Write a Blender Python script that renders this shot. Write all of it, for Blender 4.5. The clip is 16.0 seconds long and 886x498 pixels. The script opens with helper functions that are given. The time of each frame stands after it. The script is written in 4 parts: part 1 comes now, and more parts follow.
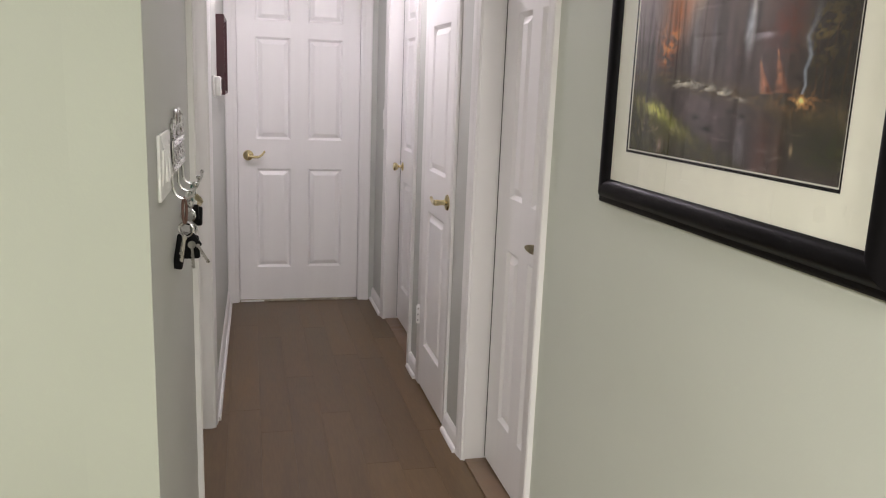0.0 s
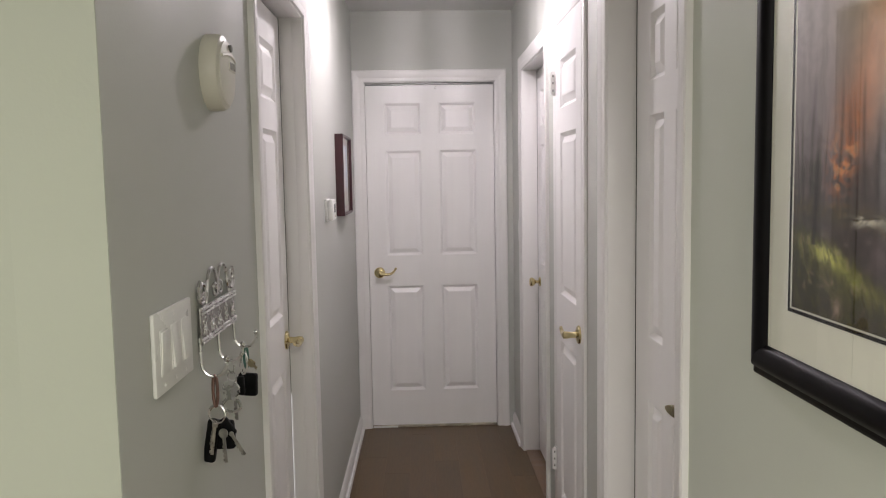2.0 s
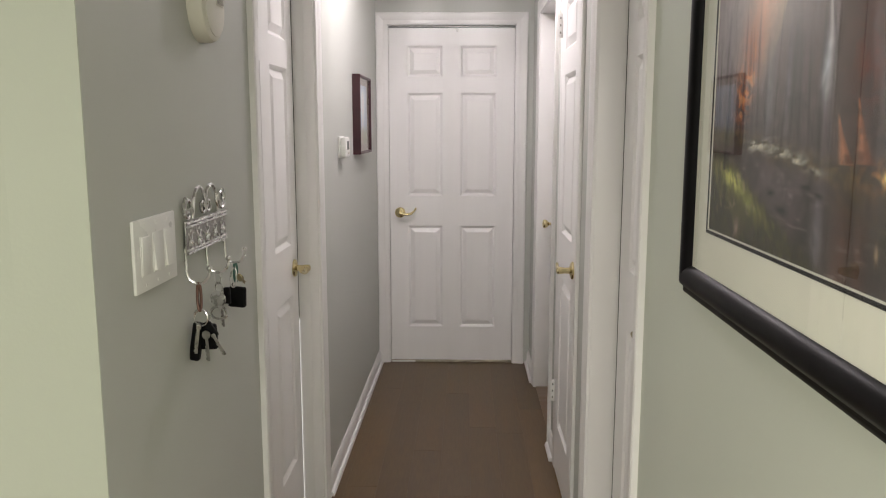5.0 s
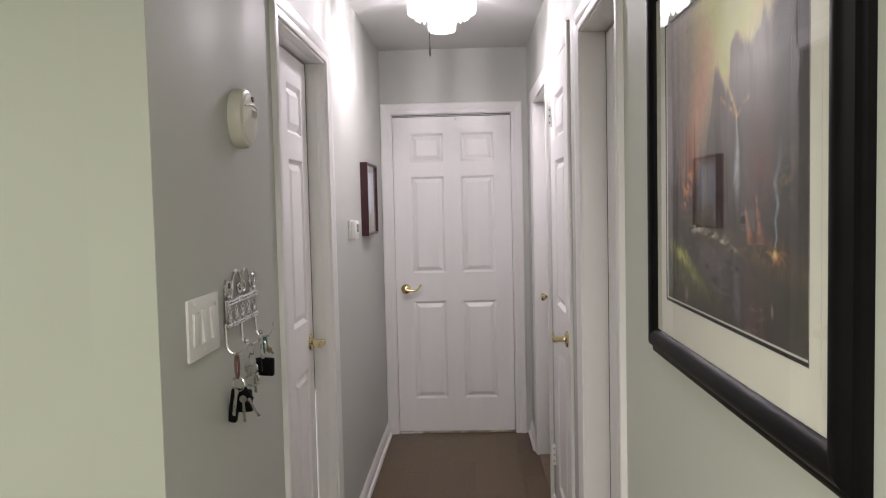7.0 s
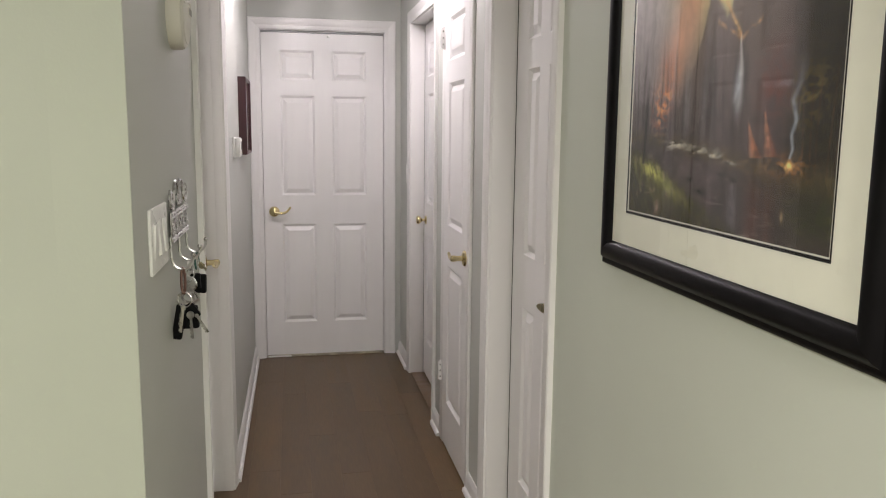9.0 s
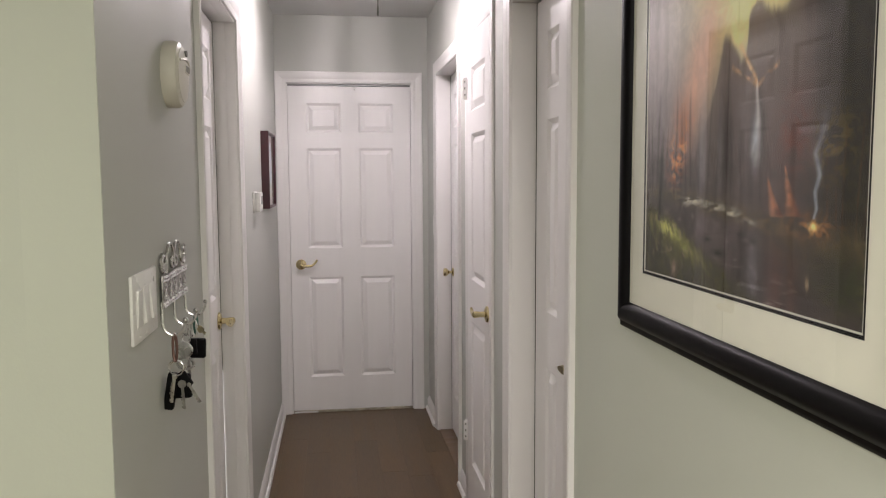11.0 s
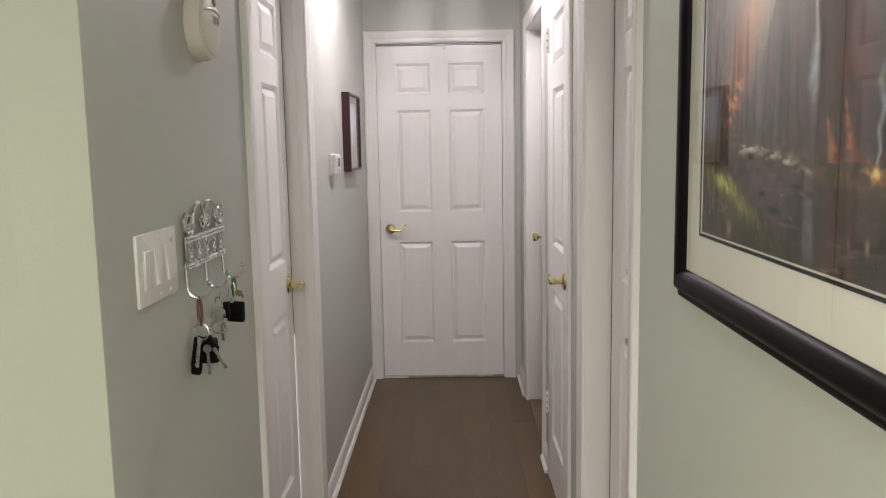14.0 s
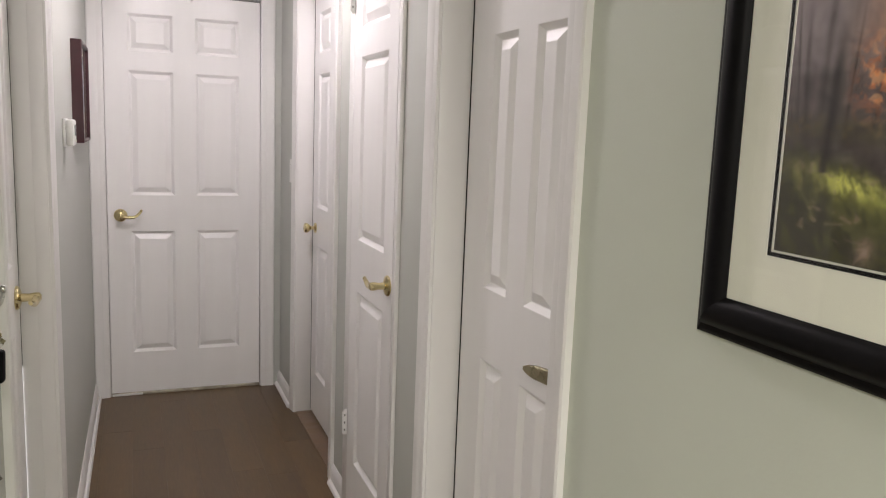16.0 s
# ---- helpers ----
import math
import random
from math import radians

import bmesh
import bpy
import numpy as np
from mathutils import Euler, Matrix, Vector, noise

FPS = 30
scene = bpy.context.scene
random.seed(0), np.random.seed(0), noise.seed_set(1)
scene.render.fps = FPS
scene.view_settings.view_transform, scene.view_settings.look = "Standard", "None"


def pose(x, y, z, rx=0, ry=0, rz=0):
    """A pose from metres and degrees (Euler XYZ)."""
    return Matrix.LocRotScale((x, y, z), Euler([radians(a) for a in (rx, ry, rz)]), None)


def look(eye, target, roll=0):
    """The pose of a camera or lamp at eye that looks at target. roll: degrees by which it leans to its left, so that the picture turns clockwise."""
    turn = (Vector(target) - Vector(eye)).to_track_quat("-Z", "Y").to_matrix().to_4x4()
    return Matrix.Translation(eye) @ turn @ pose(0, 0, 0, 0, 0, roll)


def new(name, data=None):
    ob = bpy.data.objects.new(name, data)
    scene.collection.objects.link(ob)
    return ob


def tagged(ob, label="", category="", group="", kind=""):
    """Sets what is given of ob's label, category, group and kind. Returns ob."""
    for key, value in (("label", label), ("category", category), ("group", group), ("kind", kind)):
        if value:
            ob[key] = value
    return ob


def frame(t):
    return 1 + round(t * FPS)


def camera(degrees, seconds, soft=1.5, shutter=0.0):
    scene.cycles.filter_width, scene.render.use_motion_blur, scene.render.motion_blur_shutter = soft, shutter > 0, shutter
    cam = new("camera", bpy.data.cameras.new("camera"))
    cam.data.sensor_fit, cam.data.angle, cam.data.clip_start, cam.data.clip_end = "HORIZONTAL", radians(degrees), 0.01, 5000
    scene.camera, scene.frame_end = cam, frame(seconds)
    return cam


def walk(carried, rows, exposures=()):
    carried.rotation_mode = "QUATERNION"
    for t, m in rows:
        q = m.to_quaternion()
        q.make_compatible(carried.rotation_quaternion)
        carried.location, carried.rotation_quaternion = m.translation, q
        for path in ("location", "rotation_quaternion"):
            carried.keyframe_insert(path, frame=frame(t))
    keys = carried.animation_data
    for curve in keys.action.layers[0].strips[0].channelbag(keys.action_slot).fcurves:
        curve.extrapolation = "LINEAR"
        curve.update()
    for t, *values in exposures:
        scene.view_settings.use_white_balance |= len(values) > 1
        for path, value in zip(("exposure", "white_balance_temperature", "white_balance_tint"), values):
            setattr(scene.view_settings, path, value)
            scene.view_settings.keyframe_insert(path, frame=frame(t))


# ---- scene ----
cam = camera(58.6, 16.0, soft=1.1)
PATH = [
    (0, (0.073, 0.047, 1.408), (0.545, 1.947, 1.0), 2.2),
    (0.5, (0.109, 0.119, 1.412), (0.469, 2.043, 1.002), 1.6),
    (1, (0.215, 0.231, 1.452), (0.438, 2.189, 1.109), 0.6),
    (1.5, (0.299, 0.347, 1.472), (0.411, 2.326, 1.207), -0.3),
    (2, (0.3, 0.44, 1.489), (0.359, 2.431, 1.308), -1.0),
    (2.5, (0.288, 0.573, 1.479), (0.326, 2.567, 1.327), -1.7),
    (3, (0.357, 0.614, 1.471), (0.276, 2.602, 1.273), -1.5),
    (3.5, (0.461, 0.579, 1.465), (0.252, 2.553, 1.223), -0.3),
    (4, (0.527, 0.531, 1.455), (0.286, 2.497, 1.177), 0.3),
    (4.5, (0.493, 0.448, 1.459), (0.363, 2.421, 1.164), 0.7),
    (4.7, (0.456, 0.391, 1.451), (0.383, 2.366, 1.143), 0.6),
    (6.8, (0.466, 0.075, 1.475), (0.412, 2.068, 1.311), -1.8),
    (7, (0.463, 0.06, 1.478), (0.4, 2.056, 1.362), -1.3),
    (7.5, (0.409, 0.051, 1.479), (0.416, 2.049, 1.39), 1.2),
    (8, (0.251, 0.059, 1.461), (0.428, 2.043, 1.282), 0.9),
    (8.5, (0.17, 0.05, 1.44), (0.503, 2.002, 1.157), 0.4),
    (8.7, (0.167, 0.055, 1.444), (0.542, 1.995, 1.138), 0.6),
    (10.8, (0.213, 0.12, 1.458), (0.551, 2.085, 1.294), -0.4),
    (11, (0.261, 0.156, 1.467), (0.536, 2.129, 1.286), -0.3),
    (11.5, (0.368, 0.238, 1.462), (0.509, 2.222, 1.255), -0.3),
    (12, (0.433, 0.295, 1.449), (0.494, 2.28, 1.209), -1.2),
    (12.5, (0.435, 0.301, 1.451), (0.447, 2.284, 1.189), -1.9),
    (13, (0.448, 0.274, 1.455), (0.45, 2.257, 1.198), -2.1),
    (13.5, (0.463, 0.261, 1.451), (0.453, 2.244, 1.193), -1.9),
    (14, (0.437, 0.287, 1.439), (0.413, 2.27, 1.177), -1.0),
    (14.5, (0.39, 0.337, 1.443), (0.513, 2.317, 1.189), 1.4),
    (15, (0.179, 0.5, 1.406), (0.569, 2.431, 1.066), 2.3),
    (15.5, (0.093, 0.67, 1.416), (0.709, 2.539, 1.059), 1.9),
    (16, (0.132, 0.843, 1.419), (0.856, 2.683, 1.12), 2.2),
]
walk(cam, [(t, look(eye, target, roll)) for t, eye, target, roll in PATH],
     [(0, 0.40, 6440, 14.5), (1.0, 0.32, 6430, 16.5), (2.5, 0.10, 6580, 11), (3.5, 0.25, 6620, 11), (4.5, 0.31, 6680, 8.5), (7.0, 0.13, 6430, 13.5), (8.0, 0.17, 6500, 11.5), (8.5, 0.28, 6560, 11),
      (11, 0.19, 6660, 13.5), (12.5, 0.27, 6670, 10), (14.0, 0.27, 6640, 10), (15.0, 0.36, 6670, 10), (16, 0.40, 6640, 11)])

# ---- world and light ----
world = bpy.data.worlds.new("world")
world.use_nodes = True
world.node_tree.nodes["Background"].inputs[0].default_value = (0.02, 0.02, 0.022, 1)
world.node_tree.nodes["Background"].inputs[1].default_value = 0.3
scene.world = world
scene.view_settings.exposure = 0.0

WL, WR, YE, YC, ZC = -0.095, 0.853, 5.06, 1.453, 2.44   # left wall, right wall, end wall, corner, ceiling
LAMP = (0.368, 3.65)
LEAN_L = 0.0061                           # the left wall runs slightly inwards


def lamp(name, kind, m, energy, color, size=0.1, size_y=None):
    data = bpy.data.lights.new(name, kind)
    data.energy, data.color = energy, color
    if kind == "AREA":
        data.shape, data.size, data.size_y = "RECTANGLE", size, size_y or size
    else:
        data.shadow_soft_size = size
    ob = new(name, data)
    ob.matrix_world = m
    return ob


lamp("hall_bulb_light", "POINT", pose(LAMP[0], LAMP[1], 2.345), 53, (1.0, 0.90, 0.96), 0.012)
# two unseen area lamps, added in the room to brighten near walls and jambs
lamp("unseen_room_light", "AREA", pose(-1.2, -0.6, 2.40), 67, (1.0, 0.968, 0.915), 0.8)
lamp("unseen_room_light", "AREA", pose(0.4, -1.3, 2.40), 64, (1.0, 0.968, 0.915), 0.7)


# ---- materials ----
def mat(name, color, rough=0.5, metal=0.0, var=0.08, scale=6.0, bump=0.0, bump_scale=300.0, stretch=(1, 1, 1), coat=0.0, spec=0.5,
        rough_var=0.08, grain=0.0, objrand=0.0, emit=None):
    """A Principled surface with two scales of colour variation, roughness variation and a fine bump."""
    m = bpy.data.materials.new(name)
    m.use_nodes = True
    n, l = m.node_tree.nodes, m.node_tree.links
    b = n["Principled BSDF"]
    b.inputs["Metallic"].default_value = metal
    b.inputs["Specular IOR Level"].default_value = spec
    b.inputs["Coat Weight"].default_value = coat
    b.inputs["Coat Roughness"].default_value = 0.12
    tc = n.new("ShaderNodeTexCoord")
    mp = n.new("ShaderNodeMapping")
    mp.inputs["Scale"].default_value = stretch
    l.new(tc.outputs["Object"], mp.inputs["Vector"])
    big = n.new("ShaderNodeTexNoise")
    big.inputs["Scale"].default_value, big.inputs["Detail"].default_value = scale, 4
    fine = n.new("ShaderNodeTexNoise")
    fine.inputs["Scale"].default_value, fine.inputs["Detail"].default_value = bump_scale, 3
    l.new(mp.outputs[0], big.inputs["Vector"])
    l.new(mp.outputs[0], fine.inputs["Vector"])
    add = n.new("ShaderNodeMath")
    add.operation = "MULTIPLY_ADD"
    l.new(fine.outputs["Fac"], add.inputs[0])
    add.inputs[1].default_value = grain
    l.new(big.outputs["Fac"], add.inputs[2])
    val = n.new("ShaderNodeMapRange")
    val.inputs["From Min"].default_value, val.inputs["From Max"].default_value = 0.3, 0.7 + grain
    val.inputs["To Min"].default_value, val.inputs["To Max"].default_value = 1 - var, 1 + var
    l.new(add.outputs[0], val.inputs["Value"])
    out = val.outputs[0]
    if objrand:
        info = n.new("ShaderNodeObjectInfo")
        r = n.new("ShaderNodeMapRange")
        r.inputs["To Min"].default_value, r.inputs["To Max"].default_value = 1 - objrand, 1 + objrand
        l.new(info.outputs["Random"], r.inputs["Value"])
        mul = n.new("ShaderNodeMath")
        mul.operation = "MULTIPLY"
        l.new(out, mul.inputs[0])
        l.new(r.outputs[0], mul.inputs[1])
        out = mul.outputs[0]
    hsv = n.new("ShaderNodeHueSaturation")
    hsv.inputs["Color"].default_value = (*color, 1)
    l.new(out, hsv.inputs["Value"])
    l.new(hsv.outputs[0], b.inputs["Base Color"])
    rr = n.new("ShaderNodeMapRange")
    rr.inputs["From Min"].default_value, rr.inputs["From Max"].default_value = 0.3, 0.7
    rr.inputs["To Min"].default_value, rr.inputs["To Max"].default_value = max(0.02, rough - rough_var), rough + rough_var
    l.new(big.outputs["Fac"], rr.inputs["Value"])
    l.new(rr.outputs[0], b.inputs["Roughness"])
    if bump:
        bp = n.new("ShaderNodeBump")
        bp.inputs["Strength"].default_value, bp.inputs["Distance"].default_value = bump, 0.002
        l.new(fine.outputs["Fac"], bp.inputs["Height"])
        l.new(bp.outputs[0], b.inputs["Normal"])
    if emit:
        b.inputs["Emission Color"].default_value = (*emit[:3], 1)
        b.inputs["Emission Strength"].default_value = emit[3]
    return m


GREY = mat("grey_wall_paint", (0.525, 0.538, 0.502), 0.55, var=0.03, scale=2.5, bump=0.10, bump_scale=160, spec=0.35)
# one pale green paint twice: darkened, then lightened, to even out the lamp light
GREEN_DIMMED = mat("green_wall_paint_dimmed", (0.365, 0.390, 0.320), 0.55, var=0.03, scale=2.0, bump=0.10, bump_scale=160, spec=0.35)
GREEN_LIFTED = mat("green_wall_paint_lifted", (0.605, 0.64, 0.56), 0.55, var=0.03, scale=2.0, bump=0.10, bump_scale=160, spec=0.35)
CEIL = mat("ceiling_paint", (0.66, 0.66, 0.65), 0.8, var=0.03, scale=3, bump=0.25, bump_scale=120)
WHITE = mat("white_door_paint", (0.86, 0.85, 0.84), 0.34, var=0.015, scale=3, bump=0.014, bump_scale=60, stretch=(6, 6, 0.5), spec=0.5, rough_var=0.04)
TRIM = mat("white_trim_paint", (0.80, 0.79, 0.775), 0.34, var=0.015, scale=3, bump=0.03, bump_scale=60, rough_var=0.03)
UNDER = mat("floor_underlay", (0.10, 0.07, 0.045), 0.9)
SILL = mat("pale_threshold_wood", (0.19, 0.125, 0.078), 0.4, var=0.15, scale=5, bump=0.1, bump_scale=60, stretch=(9, 0.7, 9), grain=0.3)
PALE = mat("scuffed_pale_strip", (0.40, 0.36, 0.29), 0.5, var=0.45, scale=14, bump=0.1, bump_scale=80)
BRASS = mat("polished_brass", (0.68, 0.58, 0.33), 0.18, 1.0, var=0.10, scale=30, rough_var=0.06)
BRASS_OLD = mat("dull_brass", (0.37, 0.325, 0.215), 0.28, 1.0, var=0.12, scale=40)
STEEL = mat("brushed_silver", (0.64, 0.635, 0.63), 0.27, 1.0, var=0.08, scale=60, bump=0.015, bump_scale=300)
KEYMETAL = mat("worn_key_steel", (0.40, 0.39, 0.37), 0.33, 1.0, var=0.2, scale=80, bump=0.05, bump_scale=500)
CHROME = mat("polished_chrome", (0.85, 0.85, 0.84), 0.30, 1.0, var=0.03, scale=30)
DARKMETAL = mat("dark_track_metal", (0.20, 0.20, 0.20), 0.4, 0.8)
COPPER = mat("red_anodised_metal", (0.21, 0.125, 0.105), 0.4, 0.9)
PLASTIC = mat("cream_plastic", (0.66, 0.64, 0.56), 0.42, var=0.03, scale=9, bump=0.04, bump_scale=400)
PLASTIC_W = mat("white_plastic", (0.80, 0.80, 0.77), 0.30, var=0.02, scale=9)
SLOT = mat("grille_grey", (0.30, 0.29, 0.26), 0.5)
PLASTIC_D = mat("grey_plastic_slots", (0.16, 0.16, 0.15), 0.5)
BLACK = mat("black_plastic", (0.0035, 0.0035, 0.004), 0.52, spec=0.12, var=0.15, scale=40, bump=0.08, bump_scale=600)
GREENCLIP = mat("green_clip_enamel", (0.03, 0.11, 0.085), 0.4)
FRAME = mat("black_lacquered_wood", (0.005, 0.0046, 0.0052), 0.42, var=0.25, scale=12, bump=0.02, bump_scale=200, spec=0.10, rough_var=0.03)
REDWOOD = mat("dark_red_wood", (0.036, 0.005, 0.009), 0.38, var=0.2, scale=20, bump=0.08, bump_scale=120)
MATBOARD = mat("cream_mat_board", (0.84, 0.83, 0.72), 0.8, var=0.02, scale=30, bump=0.05, bump_scale=500)
LINEN = mat("small_frame_liner", (0.33, 0.28, 0.22), 0.5)
SCREEN = mat("thermostat_display", (0.10, 0.12, 0.11), 0.2)


def plank_wood(name, dark, light):
    """Brown planks: each takes its own tone and its own stretch of grain."""
    m = bpy.data.materials.new(name)
    m.use_nodes = True
    n, l = m.node_tree.nodes, m.node_tree.links
    b = n["Principled BSDF"]
    tc, info, mp = n.new("ShaderNodeTexCoord"), n.new("ShaderNodeObjectInfo"), n.new("ShaderNodeMapping")
    mp.inputs["Scale"].default_value = (1, 0.09, 1)
    off = n.new("ShaderNodeCombineXYZ")
    far = n.new("ShaderNodeMath")
    far.operation, far.inputs[1].default_value = "MULTIPLY", 37.0
    l.new(info.outputs["Random"], far.inputs[0])
    l.new(far.outputs[0], off.inputs[0])
    l.new(far.outputs[0], off.inputs[1])
    l.new(off.outputs[0], mp.inputs["Location"])
    l.new(tc.outputs["Object"], mp.inputs["Vector"])
    broad, grain = n.new("ShaderNodeTexNoise"), n.new("ShaderNodeTexNoise")
    broad.inputs["Scale"].default_value, broad.inputs["Detail"].default_value = 16, 3
    grain.inputs["Scale"].default_value, grain.inputs["Detail"].default_value = 130, 4
    l.new(mp.outputs[0], broad.inputs["Vector"])
    l.new(mp.outputs[0], grain.inputs["Vector"])
    s1, s2, tone = (n.new("ShaderNodeMath") for k in range(3))
    s1.operation, s1.inputs[1].default_value = "MULTIPLY_ADD", 0.75
    s2.operation, s2.inputs[1].default_value = "MULTIPLY_ADD", 0.55
    l.new(broad.outputs["Fac"], s1.inputs[0])
    l.new(grain.outputs["Fac"], s2.inputs[0])
    l.new(s2.outputs[0], s1.inputs[2])
    tone.operation, tone.inputs[1].default_value, tone.inputs[2].default_value = "MULTIPLY_ADD", 0.28, -0.28
    l.new(info.outputs["Random"], tone.inputs[0])
    l.new(tone.outputs[0], s2.inputs[2])
    mix = n.new("ShaderNodeMix")
    mix.data_type = "RGBA"
    mix.inputs["A"].default_value, mix.inputs["B"].default_value = (*dark, 1), (*light, 1)
    l.new(s1.outputs[0], mix.inputs["Factor"])
    l.new(mix.outputs["Result"], b.inputs["Base Color"])
    rr = n.new("ShaderNodeMapRange")
    rr.inputs["To Min"].default_value, rr.inputs["To Max"].default_value = 0.30, 0.46
    l.new(broad.outputs["Fac"], rr.inputs["Value"])
    l.new(rr.outputs[0], b.inputs["Roughness"])
    bp = n.new("ShaderNodeBump")
    bp.inputs["Strength"].default_value, bp.inputs["Distance"].default_value = 0.06, 0.001
    l.new(grain.outputs["Fac"], bp.inputs["Height"])
    l.new(bp.outputs[0], b.inputs["Normal"])
    return m


WOOD = plank_wood("brown_floor_wood", (0.065, 0.0380, 0.0172), (0.166, 0.1015, 0.0425))


def pane_glass(name):
    m = bpy.data.materials.new(name)
    m.use_nodes = True
    n, l = m.node_tree.nodes, m.node_tree.links
    n.remove(n["Principled BSDF"])
    tr, gl, mix, fr = (n.new("ShaderNode" + k) for k in ("BsdfTransparent", "BsdfGlossy", "MixShader", "Fresnel"))
    gl.inputs["Roughness"].default_value = 0.015
    fr.inputs["IOR"].default_value = 1.7
    l.new(fr.outputs[0], mix.inputs[0])
    l.new(tr.outputs[0], mix.inputs[1])
    l.new(gl.outputs[0], mix.inputs[2])
    l.new(mix.outputs[0], n["Material Output"].inputs["Surface"])
    return m


def crystal(name, strength, clear):
    m = bpy.data.materials.new(name)
    m.use_nodes = True
    n, l = m.node_tree.nodes, m.node_tree.links
    n.remove(n["Principled BSDF"])
    tr, em, gl, mix, mix2 = (n.new("ShaderNode" + k) for k in ("BsdfTransparent", "Emission", "BsdfGlossy", "MixShader", "MixShader"))
    em.inputs["Color"].default_value, em.inputs["Strength"].default_value = (1, 0.97, 1.0, 1), strength
    gl.inputs["Roughness"].default_value = 0.1
    mix.inputs[0].default_value, mix2.inputs[0].default_value = 0.3, clear
    l.new(em.outputs[0], mix.inputs[1])
    l.new(gl.outputs[0], mix.inputs[2])
    l.new(mix.outputs[0], mix2.inputs[1])
    l.new(tr.outputs[0], mix2.inputs[2])
    l.new(mix2.outputs[0], n["Material Output"].inputs["Surface"])
    return m


def picture_paint(name):
    m = bpy.data.materials.new(name)
    m.use_nodes = True
    n, l = m.node_tree.nodes, m.node_tree.links
    b = n["Principled BSDF"]
    a = n.new("ShaderNodeAttribute")
    a.attribute_name = "paint"
    l.new(a.outputs["Color"], b.inputs["Base Color"])
    b.inputs["Roughness"].default_value = 0.6
    return m


GLASS = pane_glass("picture_glass")
CRYSTAL = crystal("lit_crystal", 9.0, 0.6)
BASE_GLASS = crystal("lit_crystal_beads", 5.0, 0.62)
BULB = crystal("lit_bulb", 30.0, 0.0)
SEAM = crystal("gap_glow", 0.95, 0.0)
PRINT = picture_paint("printed_paper")


# ---- mesh helpers ----
def box(bm, x0, x1, y0, y1, z0, z1, bevel=0.0):
    r = bmesh.ops.create_cube(bm, size=1, matrix=Matrix.LocRotScale(((x0 + x1) / 2, (y0 + y1) / 2, (z0 + z1) / 2), None, (x1 - x0, y1 - y0, z1 - z0)))
    if bevel:
        es = list({e for v in r["verts"] for e in v.link_edges})
        bmesh.ops.bevel(bm, geom=es, offset=bevel, segments=2, affect="EDGES", profile=0.5)
    return bm


def cube(*a, bevel=0.0):
    return box(bmesh.new(), *a, bevel=bevel)


def lathe(profile, n=24, m=None, bm=None):
    """Turns (radius, height) pairs about z."""
    bm = bm or bmesh.new()
    m = m or Matrix()
    rings = []
    for r, h in profile:
        rings.append([bm.verts.new(m @ Vector((r * math.cos(2 * math.pi * k / n), r * math.sin(2 * math.pi * k / n), h))) for k in range(n)])
    for a, b in zip(rings, rings[1:]):
        for k in range(n):
            bm.faces.new((a[k], a[(k + 1) % n], b[(k + 1) % n], b[k]))
    bm.faces.new(rings[0][::-1])
    bm.faces.new(rings[-1])
    return bm


def tube(points, radius, n=8, bm=None, flat=1.0, closed=False):
    """A round rod along points; radius is a number or a function of 0..1."""
    bm = bm or bmesh.new()
    pts = [Vector(p) for p in points]
    rings, up, cnt = [], None, len(pts)
    for i, p in enumerate(pts):
        if closed:
            d = (pts[(i + 1) % cnt] - pts[i - 1]).normalized()
        else:
            d = (pts[min(i + 1, cnt - 1)] - pts[max(i - 1, 0)]).normalized()
        if up is None:
            up = d.orthogonal().normalized()
        up = (up - d * up.dot(d)).normalized()
        side = d.cross(up)
        r = radius(i / (cnt - 1)) if callable(radius) else radius
        rings.append([bm.verts.new(p + (up * math.cos(2 * math.pi * k / n) + side * math.sin(2 * math.pi * k / n) * flat) * r) for k in range(n)])
    for a, b in zip(rings, rings[1:] + ([rings[0]] if closed else [])):
        for k in range(n):
            bm.faces.new((a[k], a[(k + 1) % n], b[(k + 1) % n], b[k]))
    if not closed:
        bm.faces.new(rings[0][::-1])
        bm.faces.new(rings[-1])
    return bm


def ball(p, r, bm=None, n=12, scale=(1, 1, 1)):
    bm = bm or bmesh.new()
    bmesh.ops.create_uvsphere(bm, u_segments=n, v_segments=n // 2 + 2, radius=r, matrix=Matrix.LocRotScale(p, None, scale))
    return bm


def extrude_profile(profile, x0, x1, cut0=0.0, cut1=0.0):
    """A moulding along x: profile holds (out, up) pairs; out is towards -y. cut: how far the ends lean in per metre of up."""
    bm = bmesh.new()
    a = [bm.verts.new((x0 + cut0 * u, -o, u)) for o, u in profile]
    b = [bm.verts.new((x1 + cut1 * u, -o, u)) for o, u in profile]
    n = len(profile)
    for k in range(n):
        bm.faces.new((a[k], a[(k + 1) % n], b[(k + 1) % n], b[k]))
    bm.faces.new(a[::-1])
    bm.faces.new(b)
    return bm


def mesh_of(name, bm, material, smooth=35):
    bmesh.ops.recalc_face_normals(bm, faces=bm.faces)
    me = bpy.data.meshes.new(name)
    bm.to_mesh(me)
    bm.free()
    me.materials.append(material)
    if smooth:
        me.set_sharp_from_angle(angle=radians(smooth))
        for p in me.polygons:
            p.use_smooth = True
    return me


def part(name, bm, material, parent=None, label="", m=None, smooth=35):
    ob = new(name, mesh_of(name, bm, material, smooth))
    if parent:
        ob.parent = parent
    if m is not None:
        ob.matrix_basis = m
    return tagged(ob, label)


def shared(name, me, parent, m):
    ob = new(name, me)
    ob.parent, ob.matrix_basis = parent, m
    return ob


